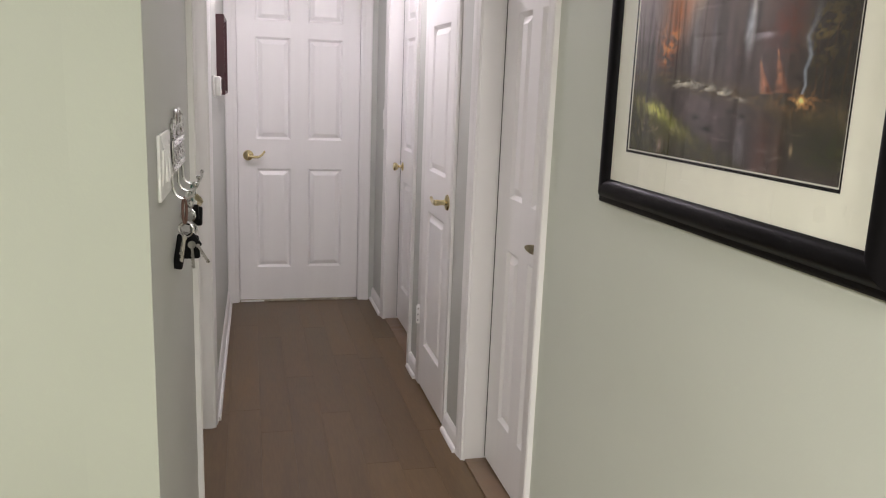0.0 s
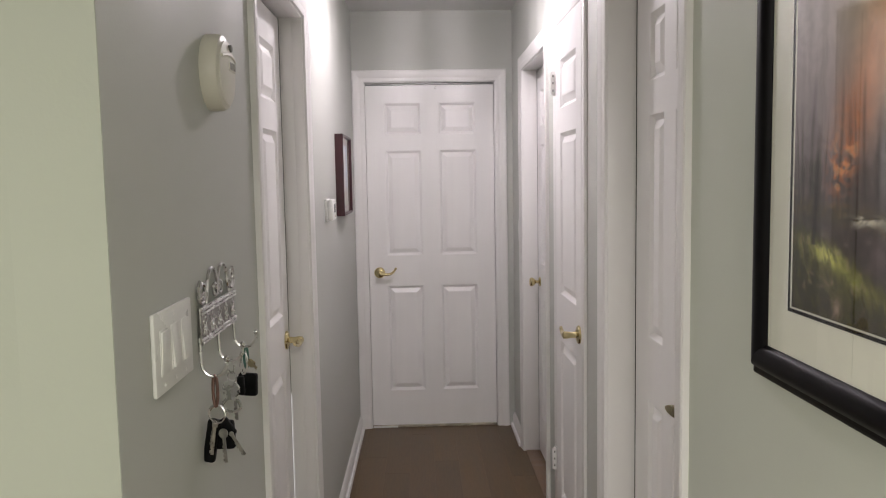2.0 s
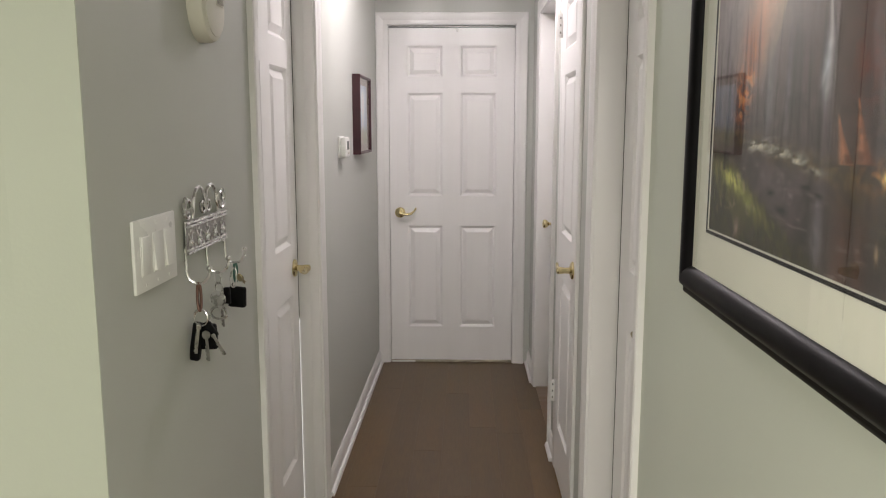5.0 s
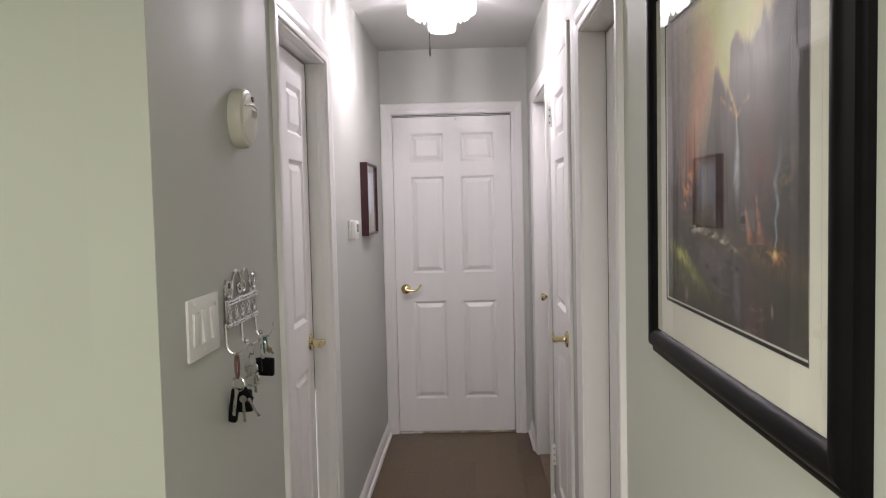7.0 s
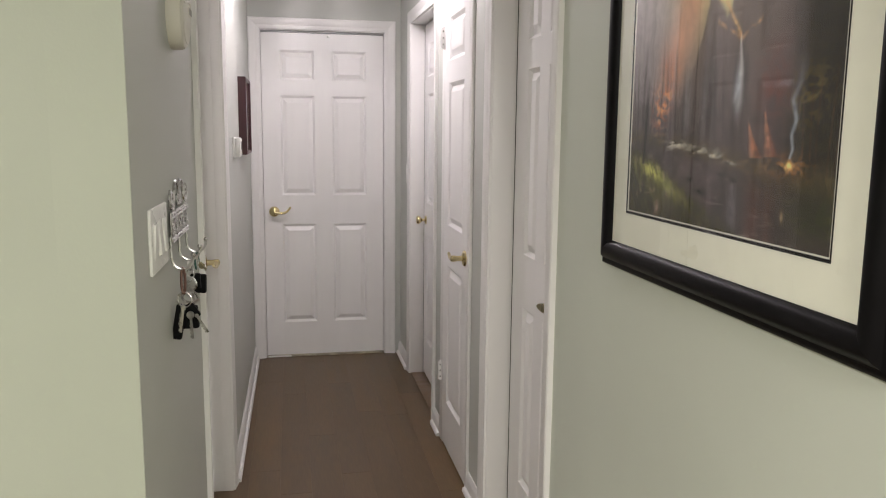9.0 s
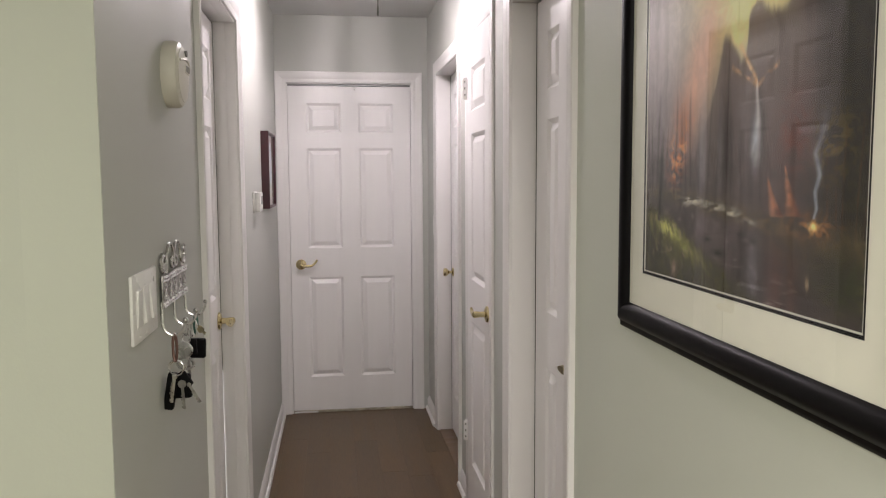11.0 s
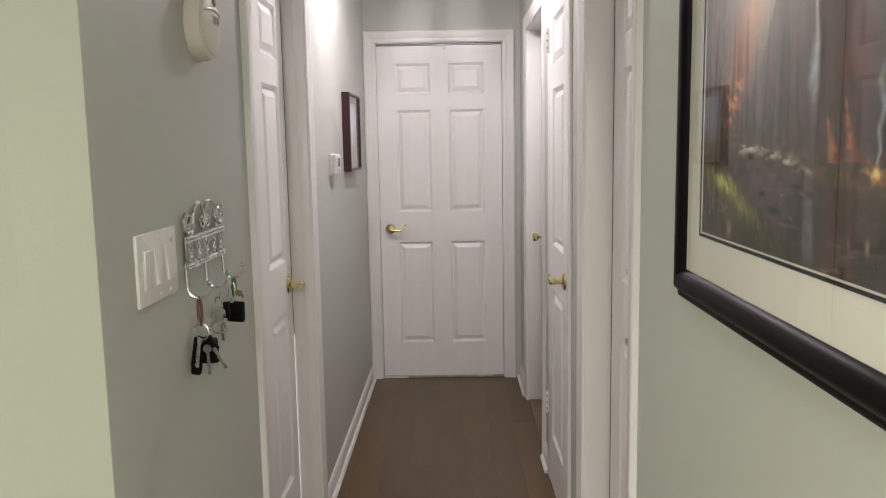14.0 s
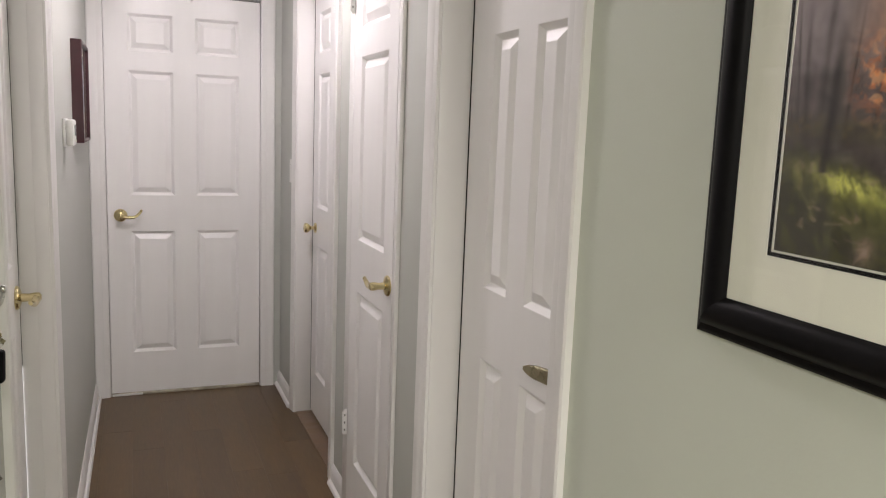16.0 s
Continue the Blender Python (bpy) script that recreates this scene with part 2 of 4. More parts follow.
def thing(name, m, label, category, group="", kind=""):
    ob = new(name)
    ob.empty_display_size = 0.05
    ob.matrix_basis = m
    return tagged(ob, label, category, group, kind)


def on_left(y, z=0.0, out=0.0):
    """Wall frame on the left wall: x runs away from the corner, -y is out into the hall."""
    return pose(WL + LEAN_L * (y - YC) + out, y, z, 0, 0, 90 - math.degrees(math.atan(LEAN_L)))


def on_right(y, z=0.0, out=0.0):
    return pose(WR - out, y, z, 0, 0, -90)


# ---- walls, ceiling, floor ----
def wall(name, label, material, m, length, thick, openings, height=ZC):
    """A wall along local x with its hall face at y = 0; openings are (x0, x1, top)."""
    bm, x = bmesh.new(), 0.0
    for a, b, top in openings:
        box(bm, x, a, 0, thick, 0, height)
        box(bm, a, b, 0, thick, top, height)
        x = b
    box(bm, x, length, 0, thick, 0, height)
    bmesh.ops.remove_doubles(bm, verts=bm.verts, dist=1e-5)
    ob = part(name, bm, material, m=m, smooth=0)
    return tagged(ob, label, "wall", kind="structure")


JT = 0.018                                 # jamb board
TOP = 2.035                                # opening height
END = (-0.001, 0.747)                      # clear openings between the jambs
LEFT = (2.40, 3.175)
CLOSET, LINEN_D, FARROOM = (2.099, 2.735), (3.045, 3.535), (3.85, 4.60)
LINEN_TOP = 2.06
LINEN_TRIM = (3.018, 3.600)                # outer edges of the flat boards round the linen door

wall("wall_left", "grey painted wall with the switches and keys", GREY, on_left(YC), YE + 0.12 - YC, 0.12,
     [(LEFT[0] - JT - YC, LEFT[1] + JT - YC, TOP + JT)])
YR, NEAR = YE + 0.12, 2.048
wall("wall_right", "grey painted hall wall with three white doors", GREY, on_right(YR), YR - NEAR, 0.12,
     [(YR - FARROOM[1] - JT, YR - FARROOM[0] + JT, TOP + JT), (YR - LINEN_D[1] - JT, YR - LINEN_D[0] + JT, LINEN_TOP + JT), (YR - CLOSET[1] - JT, YR - CLOSET[0] + JT, TOP + JT)])
wall("wall_right_near", "pale green painted wall with the large picture, colour lifted for light", GREEN_LIFTED, on_right(NEAR), NEAR + 2.6, 0.12, [])
wall("wall_end", "grey painted wall at the end of the hall", GREY, pose(WL, YE, 0), WR - WL, 0.12, [(END[0] - JT - WL, END[1] + JT - WL, TOP + JT)])
wall("wall_corner", "pale green painted wall round the corner", GREEN_DIMMED, pose(-3.2, YC, 0), 3.2 + WL - 0.121, 0.12, [])
part_corner = part("corner_return", cube(WL - 0.121, WL - 0.0005, YC - 0.002, YC + 0.0, 0, ZC), GREEN_DIMMED, smooth=0)
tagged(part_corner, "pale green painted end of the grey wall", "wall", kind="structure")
wall("wall_back", "pale green painted wall of the room", GREEN_DIMMED, pose(WR, -2.6, 0, 0, 0, 180), WR + 3.2, 0.12, [])
wall("wall_side", "pale green painted side wall of the room", GREEN_DIMMED, pose(-3.2, -2.6, 0, 0, 0, 90), YC + 2.6, 0.12, [])
tagged(part("ceiling", cube(-3.35, 2.2, -2.75, 6.4, ZC, ZC + 0.1), CEIL, smooth=0), "flat painted ceiling", "ceiling", kind="structure")
# plain boxes that close the rooms behind the doors
tagged(part("closet_back_wall", cube(1.75, 1.85, -2.6, 6.3, 0, ZC), GREY, smooth=0), "plain wall behind the doors", "wall", kind="structure")
tagged(part("room_back_wall", cube(-3.3, 1.75, 6.2, 6.3, 0, ZC), GREY, smooth=0), "plain wall behind the end door", "wall", kind="structure")
tagged(part("left_room_wall", cube(-3.3, -3.2, YC + 0.121, 6.2, 0, ZC), GREY, smooth=0), "plain wall behind the side door", "wall", kind="structure")


# ---- trim ----
CASE = [(0, 0), (0.009, 0), (0.011, 0.006), (0.011, 0.022), (0.014, 0.030), (0.016, 0.045), (0.017, 0.060), (0.014, 0.066), (0, 0.066)]


def casing(parent, x0, x1, top, reveal=0.005):
    """Two mitred legs and a head round the opening x0..x1; up in the profile runs away from the opening."""
    a, b, h = x0 - reveal, x1 + reveal, top + reveal
    n = len(CASE)

    def strip(name, p0, p1, place0, place1):
        bm = bmesh.new()
        va = [bm.verts.new(place0(o, u)) for o, u in CASE]
        vb = [bm.verts.new(place1(o, u)) for o, u in CASE]
        for k in range(n):
            bm.faces.new((va[k], va[(k + 1) % n], vb[(k + 1) % n], vb[k]))
        bm.faces.new(va[::-1])
        bm.faces.new(vb)
        part(name, bm, TRIM, parent, smooth=20)

    strip("casing", 0, 0, lambda o, u: (a - u, -o, 0.0), lambda o, u: (a - u, -o, h + u))
    strip("casing", 0, 0, lambda o, u: (b + u, -o, 0.0), lambda o, u: (b + u, -o, h + u))
    strip("casing", 0, 0, lambda o, u: (a - u, -o - 0.0004, h + u), lambda o, u: (b + u, -o - 0.0004, h + u))


def jamb(parent, x0, x1, top, depth, stop):
    part("jamb", cube(x0 - JT, x0, -0.001, depth, 0, top, bevel=0.001), TRIM, parent)
    part("jamb", cube(x1, x1 + JT, -0.001, depth, 0, top, bevel=0.001), TRIM, parent)
    part("jamb", cube(x0 - JT, x1 + JT, -0.001, depth, top, top + JT, bevel=0.001), TRIM, parent)
    part("door_stop", cube(x0, x0 + 0.011, stop, stop + 0.03, 0, top, bevel=0.002), TRIM, parent)
    part("door_stop", cube(x1 - 0.011, x1, stop, stop + 0.03, 0, top, bevel=0.002), TRIM, parent)
    part("door_stop", cube(x0 + 0.011, x1 - 0.011, stop, stop + 0.03, top - 0.011, top, bevel=0.002), TRIM, parent)


BASE = [(0, 0), (0.013, 0), (0.013, 0.058), (0.010, 0.066), (0.006, 0.074), (0.003, 0.080), (0, 0.080)]
SHOE = [(0.0135, 0), (0.027, 0), (0.0265, 0.006), (0.024, 0.012), (0.020, 0.0165), (0.0135, 0.018)]


def baseboard(m, length, label="white painted baseboard along the wall"):
    b = part("baseboard", extrude_profile(BASE, 0, length), TRIM, m=m, smooth=25)
    tagged(b, label, "baseboard", kind="structure")
    part("shoe_moulding", extrude_profile(SHOE, 0, length), TRIM, b, smooth=40)


CW = 0.071
baseboard(on_left(LEFT[1] + CW), YE - LEFT[1] - CW - 0.018)
baseboard(on_left(YC), LEFT[0] - CW - YC)
baseboard(on_right(YE), YE - FARROOM[1] - CW)
baseboard(on_right(FARROOM[0] - CW), FARROOM[0] - CW - LINEN_TRIM[1])
baseboard(on_right(LINEN_TRIM[0]), LINEN_TRIM[0] - CLOSET[1] - CW)
baseboard(on_right(CLOSET[0] - CW), CLOSET[0] - CW + 2.6)
baseboard(pose(-3.2, YC, 0), 3.2 + WL - 0.0)


# ---- doors ----
RAILS = ((1.74, 1.92), (1.035, 1.648), (0.225, 0.855))     # panel rows, bottom and top


def leaf(parent, x0, x1, z0, z1, face, cols, thick=0.035, rows=RAILS):
    """A moulded door leaf whose face lies at y = face, with a sunk raised panel in every cell."""
    rows = sorted(rows)
    bm = bmesh.new()
    xs = [x0] + [c for pair in cols for c in pair] + [x1]
    zs = [z0] + [c for pair in rows for c in pair] + [z1]
    rings = ((0, 0), (0.0015, 0.0006), (0.0135, 0.0128), (0.0150, 0.0133))
    for i in range(len(xs) - 1):
        for j in range(len(zs) - 1):
            a, b, c, d = xs[i], xs[i + 1], zs[j], zs[j + 1]
            if i % 2 and j % 2:
                loops = [[bm.verts.new(v) for v in ((a + o, face + q, c + o), (b - o, face + q, c + o), (b - o, face + q, d - o), (a + o, face + q, d - o))] for o, q in rings]
                for p, q in zip(loops, loops[1:]):
                    for k in range(4):
                        bm.faces.new((p[k], p[(k + 1) % 4], q[(k + 1) % 4], q[k]))
            else:
                bm.faces.new([bm.verts.new(v) for v in ((a, face, c), (b, face, c), (b, face, d), (a, face, d))])
    bmesh.ops.remove_doubles(bm, verts=bm.verts, dist=1e-5)
    for f in bm.faces:
        f.normal_update()
    box(bm, x0 + 0.0004, x1 - 0.0004, face + 0.0165, face + thick, z0 + 0.0004, z1 - 0.0004)
    for q in ((x0, x0, z0, z1), (x1, x1, z0, z1)):
        bm.faces.new([bm.verts.new(v) for v in ((q[0], face, q[2]), (q[0], face + 0.0168, q[2]), (q[0], face + 0.0168, q[3]), (q[0], face, q[3]))])
    for z in (z0, z1):
        bm.faces.new([bm.verts.new(v) for v in ((x0, face, z), (x1, face, z), (x1, face + 0.0168, z), (x0, face + 0.0168, z))])
    lf = part("leaf", bm, WHITE, parent, smooth=0)
    kinds = {}
    for a, b in cols:
        for c, d in rows:
            w, h = round(b - a, 4), round(d - c, 4)
            if (w, h) not in kinds:
                pb = bmesh.new()
                steps = ((0.0145, 0.0132), (0.0165, 0.0131), (0.0395, 0.0012), (0.0415, 0.0006))
                loops = [[pb.verts.new(v) for v in ((o, q, o), (w - o, q, o), (w - o, q, h - o), (o, q, h - o))] for o, q in steps]
                for p, q in zip(loops, loops[1:]):
                    for k in range(4):
                        pb.faces.new((p[k], p[(k + 1) % 4], q[(k + 1) % 4], q[k]))
                pb.faces.new(loops[-1])
                pb.normal_update()
                me = bpy.data.meshes.new("panel")
                pb.to_mesh(me)
                pb.free()
                me.materials.append(WHITE)
                kinds[w, h] = me
            shared("panel", kinds[w, h], lf, pose(a, face, c))
    return lf


def lever(parent, x, z, face, way=1, curl=False, length=0.105, material=BRASS, plain=False):
    """A lever handle: rosette, neck and arm; way: +1 points along local x."""
    h = new("handle")
    h.parent, h.matrix_basis = parent, pose(x, face, z)
    turn = pose(0, 0, 0, 90)
    part("rosette", lathe([(0.031, 0), (0.032, 0.003), (0.029, 0.008), (0.018, 0.012), (0.012, 0.013)], 28, turn), material, h)
    part("neck", lathe([(0.0115, 0.010), (0.0105, 0.030), (0.013, 0.046), (0.012, 0.056), (0.006, 0.060)], 18, turn), material, h)
    pts = []
    for k in range(15):
        s = k / 14
        dip = 0.006 * math.sin(s * math.pi * 1.1) - (0.012 * max(0, s - 0.45) ** 1.5 if not curl else 0)
        dip = 0.0 if plain else dip
        rise = 0.022 * max(0, (s - 0.62) / 0.38) ** 2 if curl else 0
        pts.append((way * length * s, -0.050 + 0.004 * s, -dip + rise))
    if curl:
        pts += [(way * (length + 0.004), -0.046, 0.026), (way * (length - 0.002), -0.046, 0.032)]
    part("lever_arm", tube(pts, lambda s: (0.0125 - 0.004 * s) if plain else (0.0115 - 0.0055 * s), 12, flat=0.75), material, h)
    return h


def paddle_pull(parent, x, z, face):
    """A flat tapered pull that stands away from the door towards its rounded tip."""
    h = new("handle")
    h.parent, h.matrix_basis = parent, pose(x, face, z)
    part("neck", lathe([(0.012, 0), (0.010, 0.012), (0.009, 0.036), (0.006, 0.040)], 16, pose(-0.012, 0, 0, 90)), BRASS_OLD, h)
    bm = bmesh.new()
    rings = []
    for k in range(9):
        t = k / 8
        tall = (0.0165 - 0.0040 * t) * (1 if k < 6 else (0.93, 0.75, 0.38)[k - 6])
        out = 0.0062 * (1 if k < 6 else (0.95, 0.8, 0.5)[k - 6])
        cx, cy = 0.012 - 0.098 * t, -0.034 - 0.026 * t
        sec = ((-out, -tall + 0.002), (-out, tall - 0.002), (-out + 0.002, tall), (out - 0.002, tall), (out, tall - 0.002), (out, -tall + 0.002), (out - 0.002, -tall), (-out + 0.002, -tall))
        rings.append([bm.verts.new((cx, cy + a, b)) for a, b in sec])
    for p, q in zip(rings, rings[1:]):
        for k in range(8):
            bm.faces.new((p[k], q[k], q[(k + 1) % 8], p[(k + 1) % 8]))
    bm.faces.new(rings[0])
    bm.faces.new(rings[-1][::-1])
    bmesh.ops.recalc_face_normals(bm, faces=bm.faces)
    part("lever_arm", bm, BRASS_OLD, h)


def knob(parent, x, z, face):
    h = new("handle")
    h.parent, h.matrix_basis = parent, pose(x, face, z)
    turn = pose(0, 0, 0, 90)
    part("rosette", lathe([(0.024, 0), (0.025, 0.003), (0.021, 0.007), (0.010, 0.009)], 24, turn), BRASS, h)
    part("knob", lathe([(0.008, 0.006), (0.008, 0.024), (0.016, 0.031), (0.0225, 0.040), (0.0235, 0.048), (0.020, 0.055), (0.010, 0.058)], 24, turn), BRASS, h)


def hinge(parent, x, z, face, material=TRIM):
    h = new("hinge")
    h.parent = parent
    part("barrel", lathe([(0.004, -0.004), (0.0068, 0), (0.0068, 0.088), (0.004, 0.092)], 12, pose(x, face - 0.0065, z)), material, h)
    plate = part("hinge_plate", cube(x + 0.006, x + 0.0085, face - 0.019, face - 0.001, z + 0.001, z + 0.087, bevel=0.0008), material, h)
    for k in range(3):
        part("screw_hole", cube(x + 0.0078, x + 0.0089, face - 0.0125, face - 0.0075, z + 0.012 + 0.028 * k, z + 0.020 + 0.028 * k), PLASTIC_D, plate)


# end door: six panels, lever with a curled tip, dark track under the head
d = thing("door_1", pose(0, YE, 0), "closed white six-panel door with a brass lever handle", "door", kind="structure")
casing(d, *END, TOP)
jamb(d, *END, TOP, 0.11, 0.055)
lf = leaf(d, END[0] + 0.003, END[1] - 0.003, 0.014, TOP - 0.014, 0.014, ((0.109, 0.320), (0.425, 0.639)))
lever(lf, 0.062, 0.935, 0.014, 1, curl=True, length=0.095)
part("threshold", cube(END[0] + 0.001, END[1] - 0.001, 0.002, 0.108, 0.0, 0.013, bevel=0.003), PALE, d, "scuffed pale threshold strip")
part("worn_patch", cube(0.004, 0.150, 0.0006, 0.0030, 0.0005, 0.0115, bevel=0.0005), TRIM, d, "worn white patch on the threshold")
part("head_track", cube(END[0] + 0.002, END[1] - 0.002, 0.018, 0.050, TOP - 0.010, TOP - 0.002), DARKMETAL, d)
# chrome ball added so that its highlight makes the bright dot near the head
part("bright_dot", ball((0.407, 0.013, TOP - 0.029), 0.0085), CHROME, lf, "small shiny ball added for a bright dot")

# left door, set back in its opening
w = LEFT[1] - LEFT[0]
d = thing("door_2", on_left(LEFT[0]), "closed white panelled door in a deep white frame", "door", kind="structure")
casing(d, 0, w, TOP)
jamb(d, 0, w, TOP, 0.12, 0.114)
part("jamb_lining", cube(w - 0.0028, w - 0.0002, -0.0012, 0.034, 0.0, TOP - 0.003, bevel=0.001), TRIM, d)
part("jamb_lining", cube(0.003, w - 0.003, -0.0012, 0.034, TOP - 0.0028, TOP - 0.0002, bevel=0.001), TRIM, d)
lf = leaf(d, 0.003, w - 0.007, 0.012, TOP - 0.007, 0.077, ((0.100, 0.330), (0.445, 0.675)))
lever(lf, w - 0.066, 0.945, 0.077, -1)
# black strip for the shade in the gap beside the leaf
part("gap_shade", cube(w - 0.0045, w - 0.0005, 0.0765, 0.107, 0.745, TOP - 0.004), BLACK, d, "black strip standing in for shade in the door gap")
# emissive strip added for the bright line down the lower door edge
part("glow_strip", cube(w - 0.0026, w - 0.0008, 0.0770, 0.081, 0.014, 0.74), SEAM, d, "glowing strip standing in for the bright line at the door edge")

# closet door with two narrow columns
w = CLOSET[1] - CLOSET[0]
d = thing("door_3", on_right(CLOSET[1]), "closed white closet door with six narrow panels", "door", kind="structure")
casing(d, 0, w, TOP)
jamb(d, 0, w, TOP, 0.12, 0.119)
lf = leaf(d, 0.008, w - 0.003, 0.016, TOP - 0.007, 0.082, ((0.135, 0.262), (0.352, 0.478)))
paddle_pull(lf, 0.573, 0.938, 0.082)
# gap shade again, as a black strip at the far edge
part("gap_shade", cube(0.0005, 0.0045, 0.0815, 0.110, 0.016, TOP - 0.004), BLACK, d, "black strip standing in for shade in the door gap")
part("threshold", cube(0.001, w - 0.001, 0.004, 0.119, 0.0, 0.008, bevel=0.002), SILL, d, "pale wooden threshold board")

# linen closet door, flush with the flat boards round it, which stand proud of the wall
w, out = LINEN_D[1] - LINEN_D[0], -0.0125
d = thing("door_4", on_right(LINEN_D[1]), "narrow closed white three-panel door with a brass lever", "door", kind="structure")
near, far, head = LINEN_D[1] - LINEN_TRIM[0], LINEN_D[1] - LINEN_TRIM[1], LINEN_TOP + 0.080
part("casing", cube(far, -0.0015, out, 0.0, 0.0, head, bevel=0.0015), TRIM, d)
part("casing", cube(w + 0.0012, near, out, 0.0, 0.0, head, bevel=0.0015), TRIM, d)
part("casing", cube(-0.0010, w + 0.0007, out + 0.0006, 0.0, LINEN_TOP + 0.002, head - 0.0006, bevel=0.0015), TRIM, d)
jamb(d, 0, w, LINEN_TOP, 0.12, 0.04)
lf = leaf(d, 0.003, w - 0.003, 0.014, LINEN_TOP - 0.004, out - 0.0005, ((0.095, 0.395),))
lever(lf, 0.450, 0.945, out, -1)
hinge(d, 0.0, 0.305, out - 0.002)
hinge(d, 0.0, 1.80, out - 0.002)

# far room door, set back
w = FARROOM[1] - FARROOM[0]
d = thing("door_5", on_right(FARROOM[1]), "closed white panelled door with a round brass knob", "door", kind="structure")
casing(d, 0, w, TOP)
jamb(d, 0, w, TOP, 0.12, 0.115)
lf = leaf(d, 0.008, w - 0.003, 0.018, TOP - 0.006, 0.075, ((0.105, 0.32), (0.43, 0.645)))
knob(lf, 0.075, 0.935, 0.075)
# shaded gap of this door, drawn as a black strip
part("gap_shade", cube(0.0005, 0.0045, 0.0745, 0.104, 0.018, TOP - 0.004), BLACK, d, "black strip standing in for shade in the door gap")
part("threshold", cube(0.001, w - 0.001, 0.004, 0.114, 0.0, 0.006, bevel=0.002), SILL, d, "pale wooden threshold board")

# ---- ceiling light ----
cl = thing("ceiling_light", pose(LAMP[0], LAMP[1], 0), "lit two-tier crystal ceiling light hanging from the ceiling", "ceiling light")
part("canopy", lathe([(0.10, ZC), (0.10, ZC - 0.010), (0.085, ZC - 0.016), (0.02, ZC - 0.018)], 28), STEEL, cl)
part("stem", lathe([(0.010, ZC - 0.016), (0.010, 2.415)], 12), STEEL, cl)


def hoop(r, z, t):
    return tube([(r * math.cos(a), r * math.sin(a), z) for a in (2 * math.pi * k / 40 for k in range(40))], t, 8, closed=True)


part("ring", hoop(0.150, 2.418, 0.006), STEEL, cl)
part("ring", hoop(0.115, 2.418, 0.005), STEEL, cl)
part("ring", hoop(0.060, 2.418, 0.005), STEEL, cl)
for k in range(3):
    a = 2 * math.pi * k / 3 + 0.3
    part("spoke", tube([(0.0, 0.0, 2.418), (0.150 * math.cos(a), 0.150 * math.sin(a), 2.418)], 0.004, 8), STEEL, cl)


def crystal_bm(length, w):
    bm = bmesh.new()
    top = [bm.verts.new((w * math.cos(a), w * 0.7 * math.sin(a), 0)) for a in (0.3, 1.8, 3.2, 4.7)]
    low = [bm.verts.new((w * math.cos(a), w * 0.7 * math.sin(a), -length * 0.93)) for a in (0.3, 1.8, 3.2, 4.7)]
    tip = bm.verts.new((0, 0, -length))
    for j in range(4):
        bm.faces.new((top[j], top[(j + 1) % 4], low[(j + 1) % 4], low[j]))
        bm.faces.new((low[j], low[(j + 1) % 4], tip))
    bm.faces.new(top)
    return bm


for count, r, bottom, width in ((32, 0.147, 2.322, 0.0095), (24, 0.118, 2.298, 0.0095), (16, 0.056, 2.243, 0.0090)):
    rod = mesh_of("crystal", crystal_bm(2.416 - bottom, width), CRYSTAL, 0)
    for k in range(count):
        a = 2 * math.pi * k / count
        shared("crystal", rod, cl, pose(r * math.cos(a), r * math.sin(a), 2.416, 0, 0, math.degrees(a) + 90))
# beads added under the bulb to weaken the light falling on the floor
base = bmesh.new()
for ring in range(4):
    count, r = ((1, 0.0), (6, 0.017), (12, 0.033), (16, 0.048))[ring]
    for k in range(count):
        a = 2 * math.pi * k / count + 0.2 * ring
        lathe([(0.0095, 0.004), (0.0098, 0.0), (0.006, -0.004)], 6, pose(r * math.cos(a), r * math.sin(a), 2.2475), base)
part("downlight_beads", base, BASE_GLASS, cl, "added glass beads that dim the light below the inner tier", smooth=0)
for k in range(4):
    a = 2 * math.pi * k / 4 + 0.5
    part("bulb", ball((0.085 * math.cos(a), 0.085 * math.sin(a), 2.360), 0.017, scale=(1, 1, 1.5)), BULB, cl)
pc = thing("pull_cord", pose(0.377, 2.10, 0), "thin dark pull cord hanging from the ceiling", "pull cord")
part("cord", tube([(0, 0, ZC - 0.004), (0.001, 0, 2.25), (0, 0, 1.875)], 0.0014, 6), PLASTIC_D, pc)
part("eyelet", lathe([(0.008, ZC), (0.008, ZC - 0.003), (0.003, ZC - 0.008)], 14), STEEL, pc)
part("cord_end", lathe([(0.0012, 1.880), (0.0026, 1.872), (0.0026, 1.858), (0.001, 1.853)], 10), PLASTIC_D, pc)

# ---- smoke alarm ----
sa = thing("smoke_alarm", on_left(1.972, 1.693), "round cream plastic smoke alarm on the grey wall", "smoke alarm")
turn = pose(0, 0, 0, 90)
part("body", lathe([(0.071, 0.0), (0.072, 0.006), (0.0715, 0.022), (0.068, 0.030), (0.060, 0.034)], 48, turn), PLASTIC, sa)
part("cover", lathe([(0.060, 0.0335), (0.059, 0.0355), (0.040, 0.0395), (0.012, 0.041)], 40, turn), PLASTIC, sa)
gr = part("sounder_grille", cube(-0.012, 0.034, -0.0425, -0.034, 0.002, 0.022, bevel=0.002), PLASTIC, sa)
for k in range(7):
    part("slot", cube(-0.009 + 0.006 * k, -0.0062 + 0.006 * k, -0.0432, -0.0422, 0.005, 0.019), SLOT, gr)
part("ridge", tube([(-0.05 + 0.1 * k / 10, -0.0375 - 0.003 * math.sin(math.pi * k / 10), 0.026 + 0.006 * math.sin(math.pi * k / 10)) for k in range(11)], 0.003, 8), PLASTIC, sa)
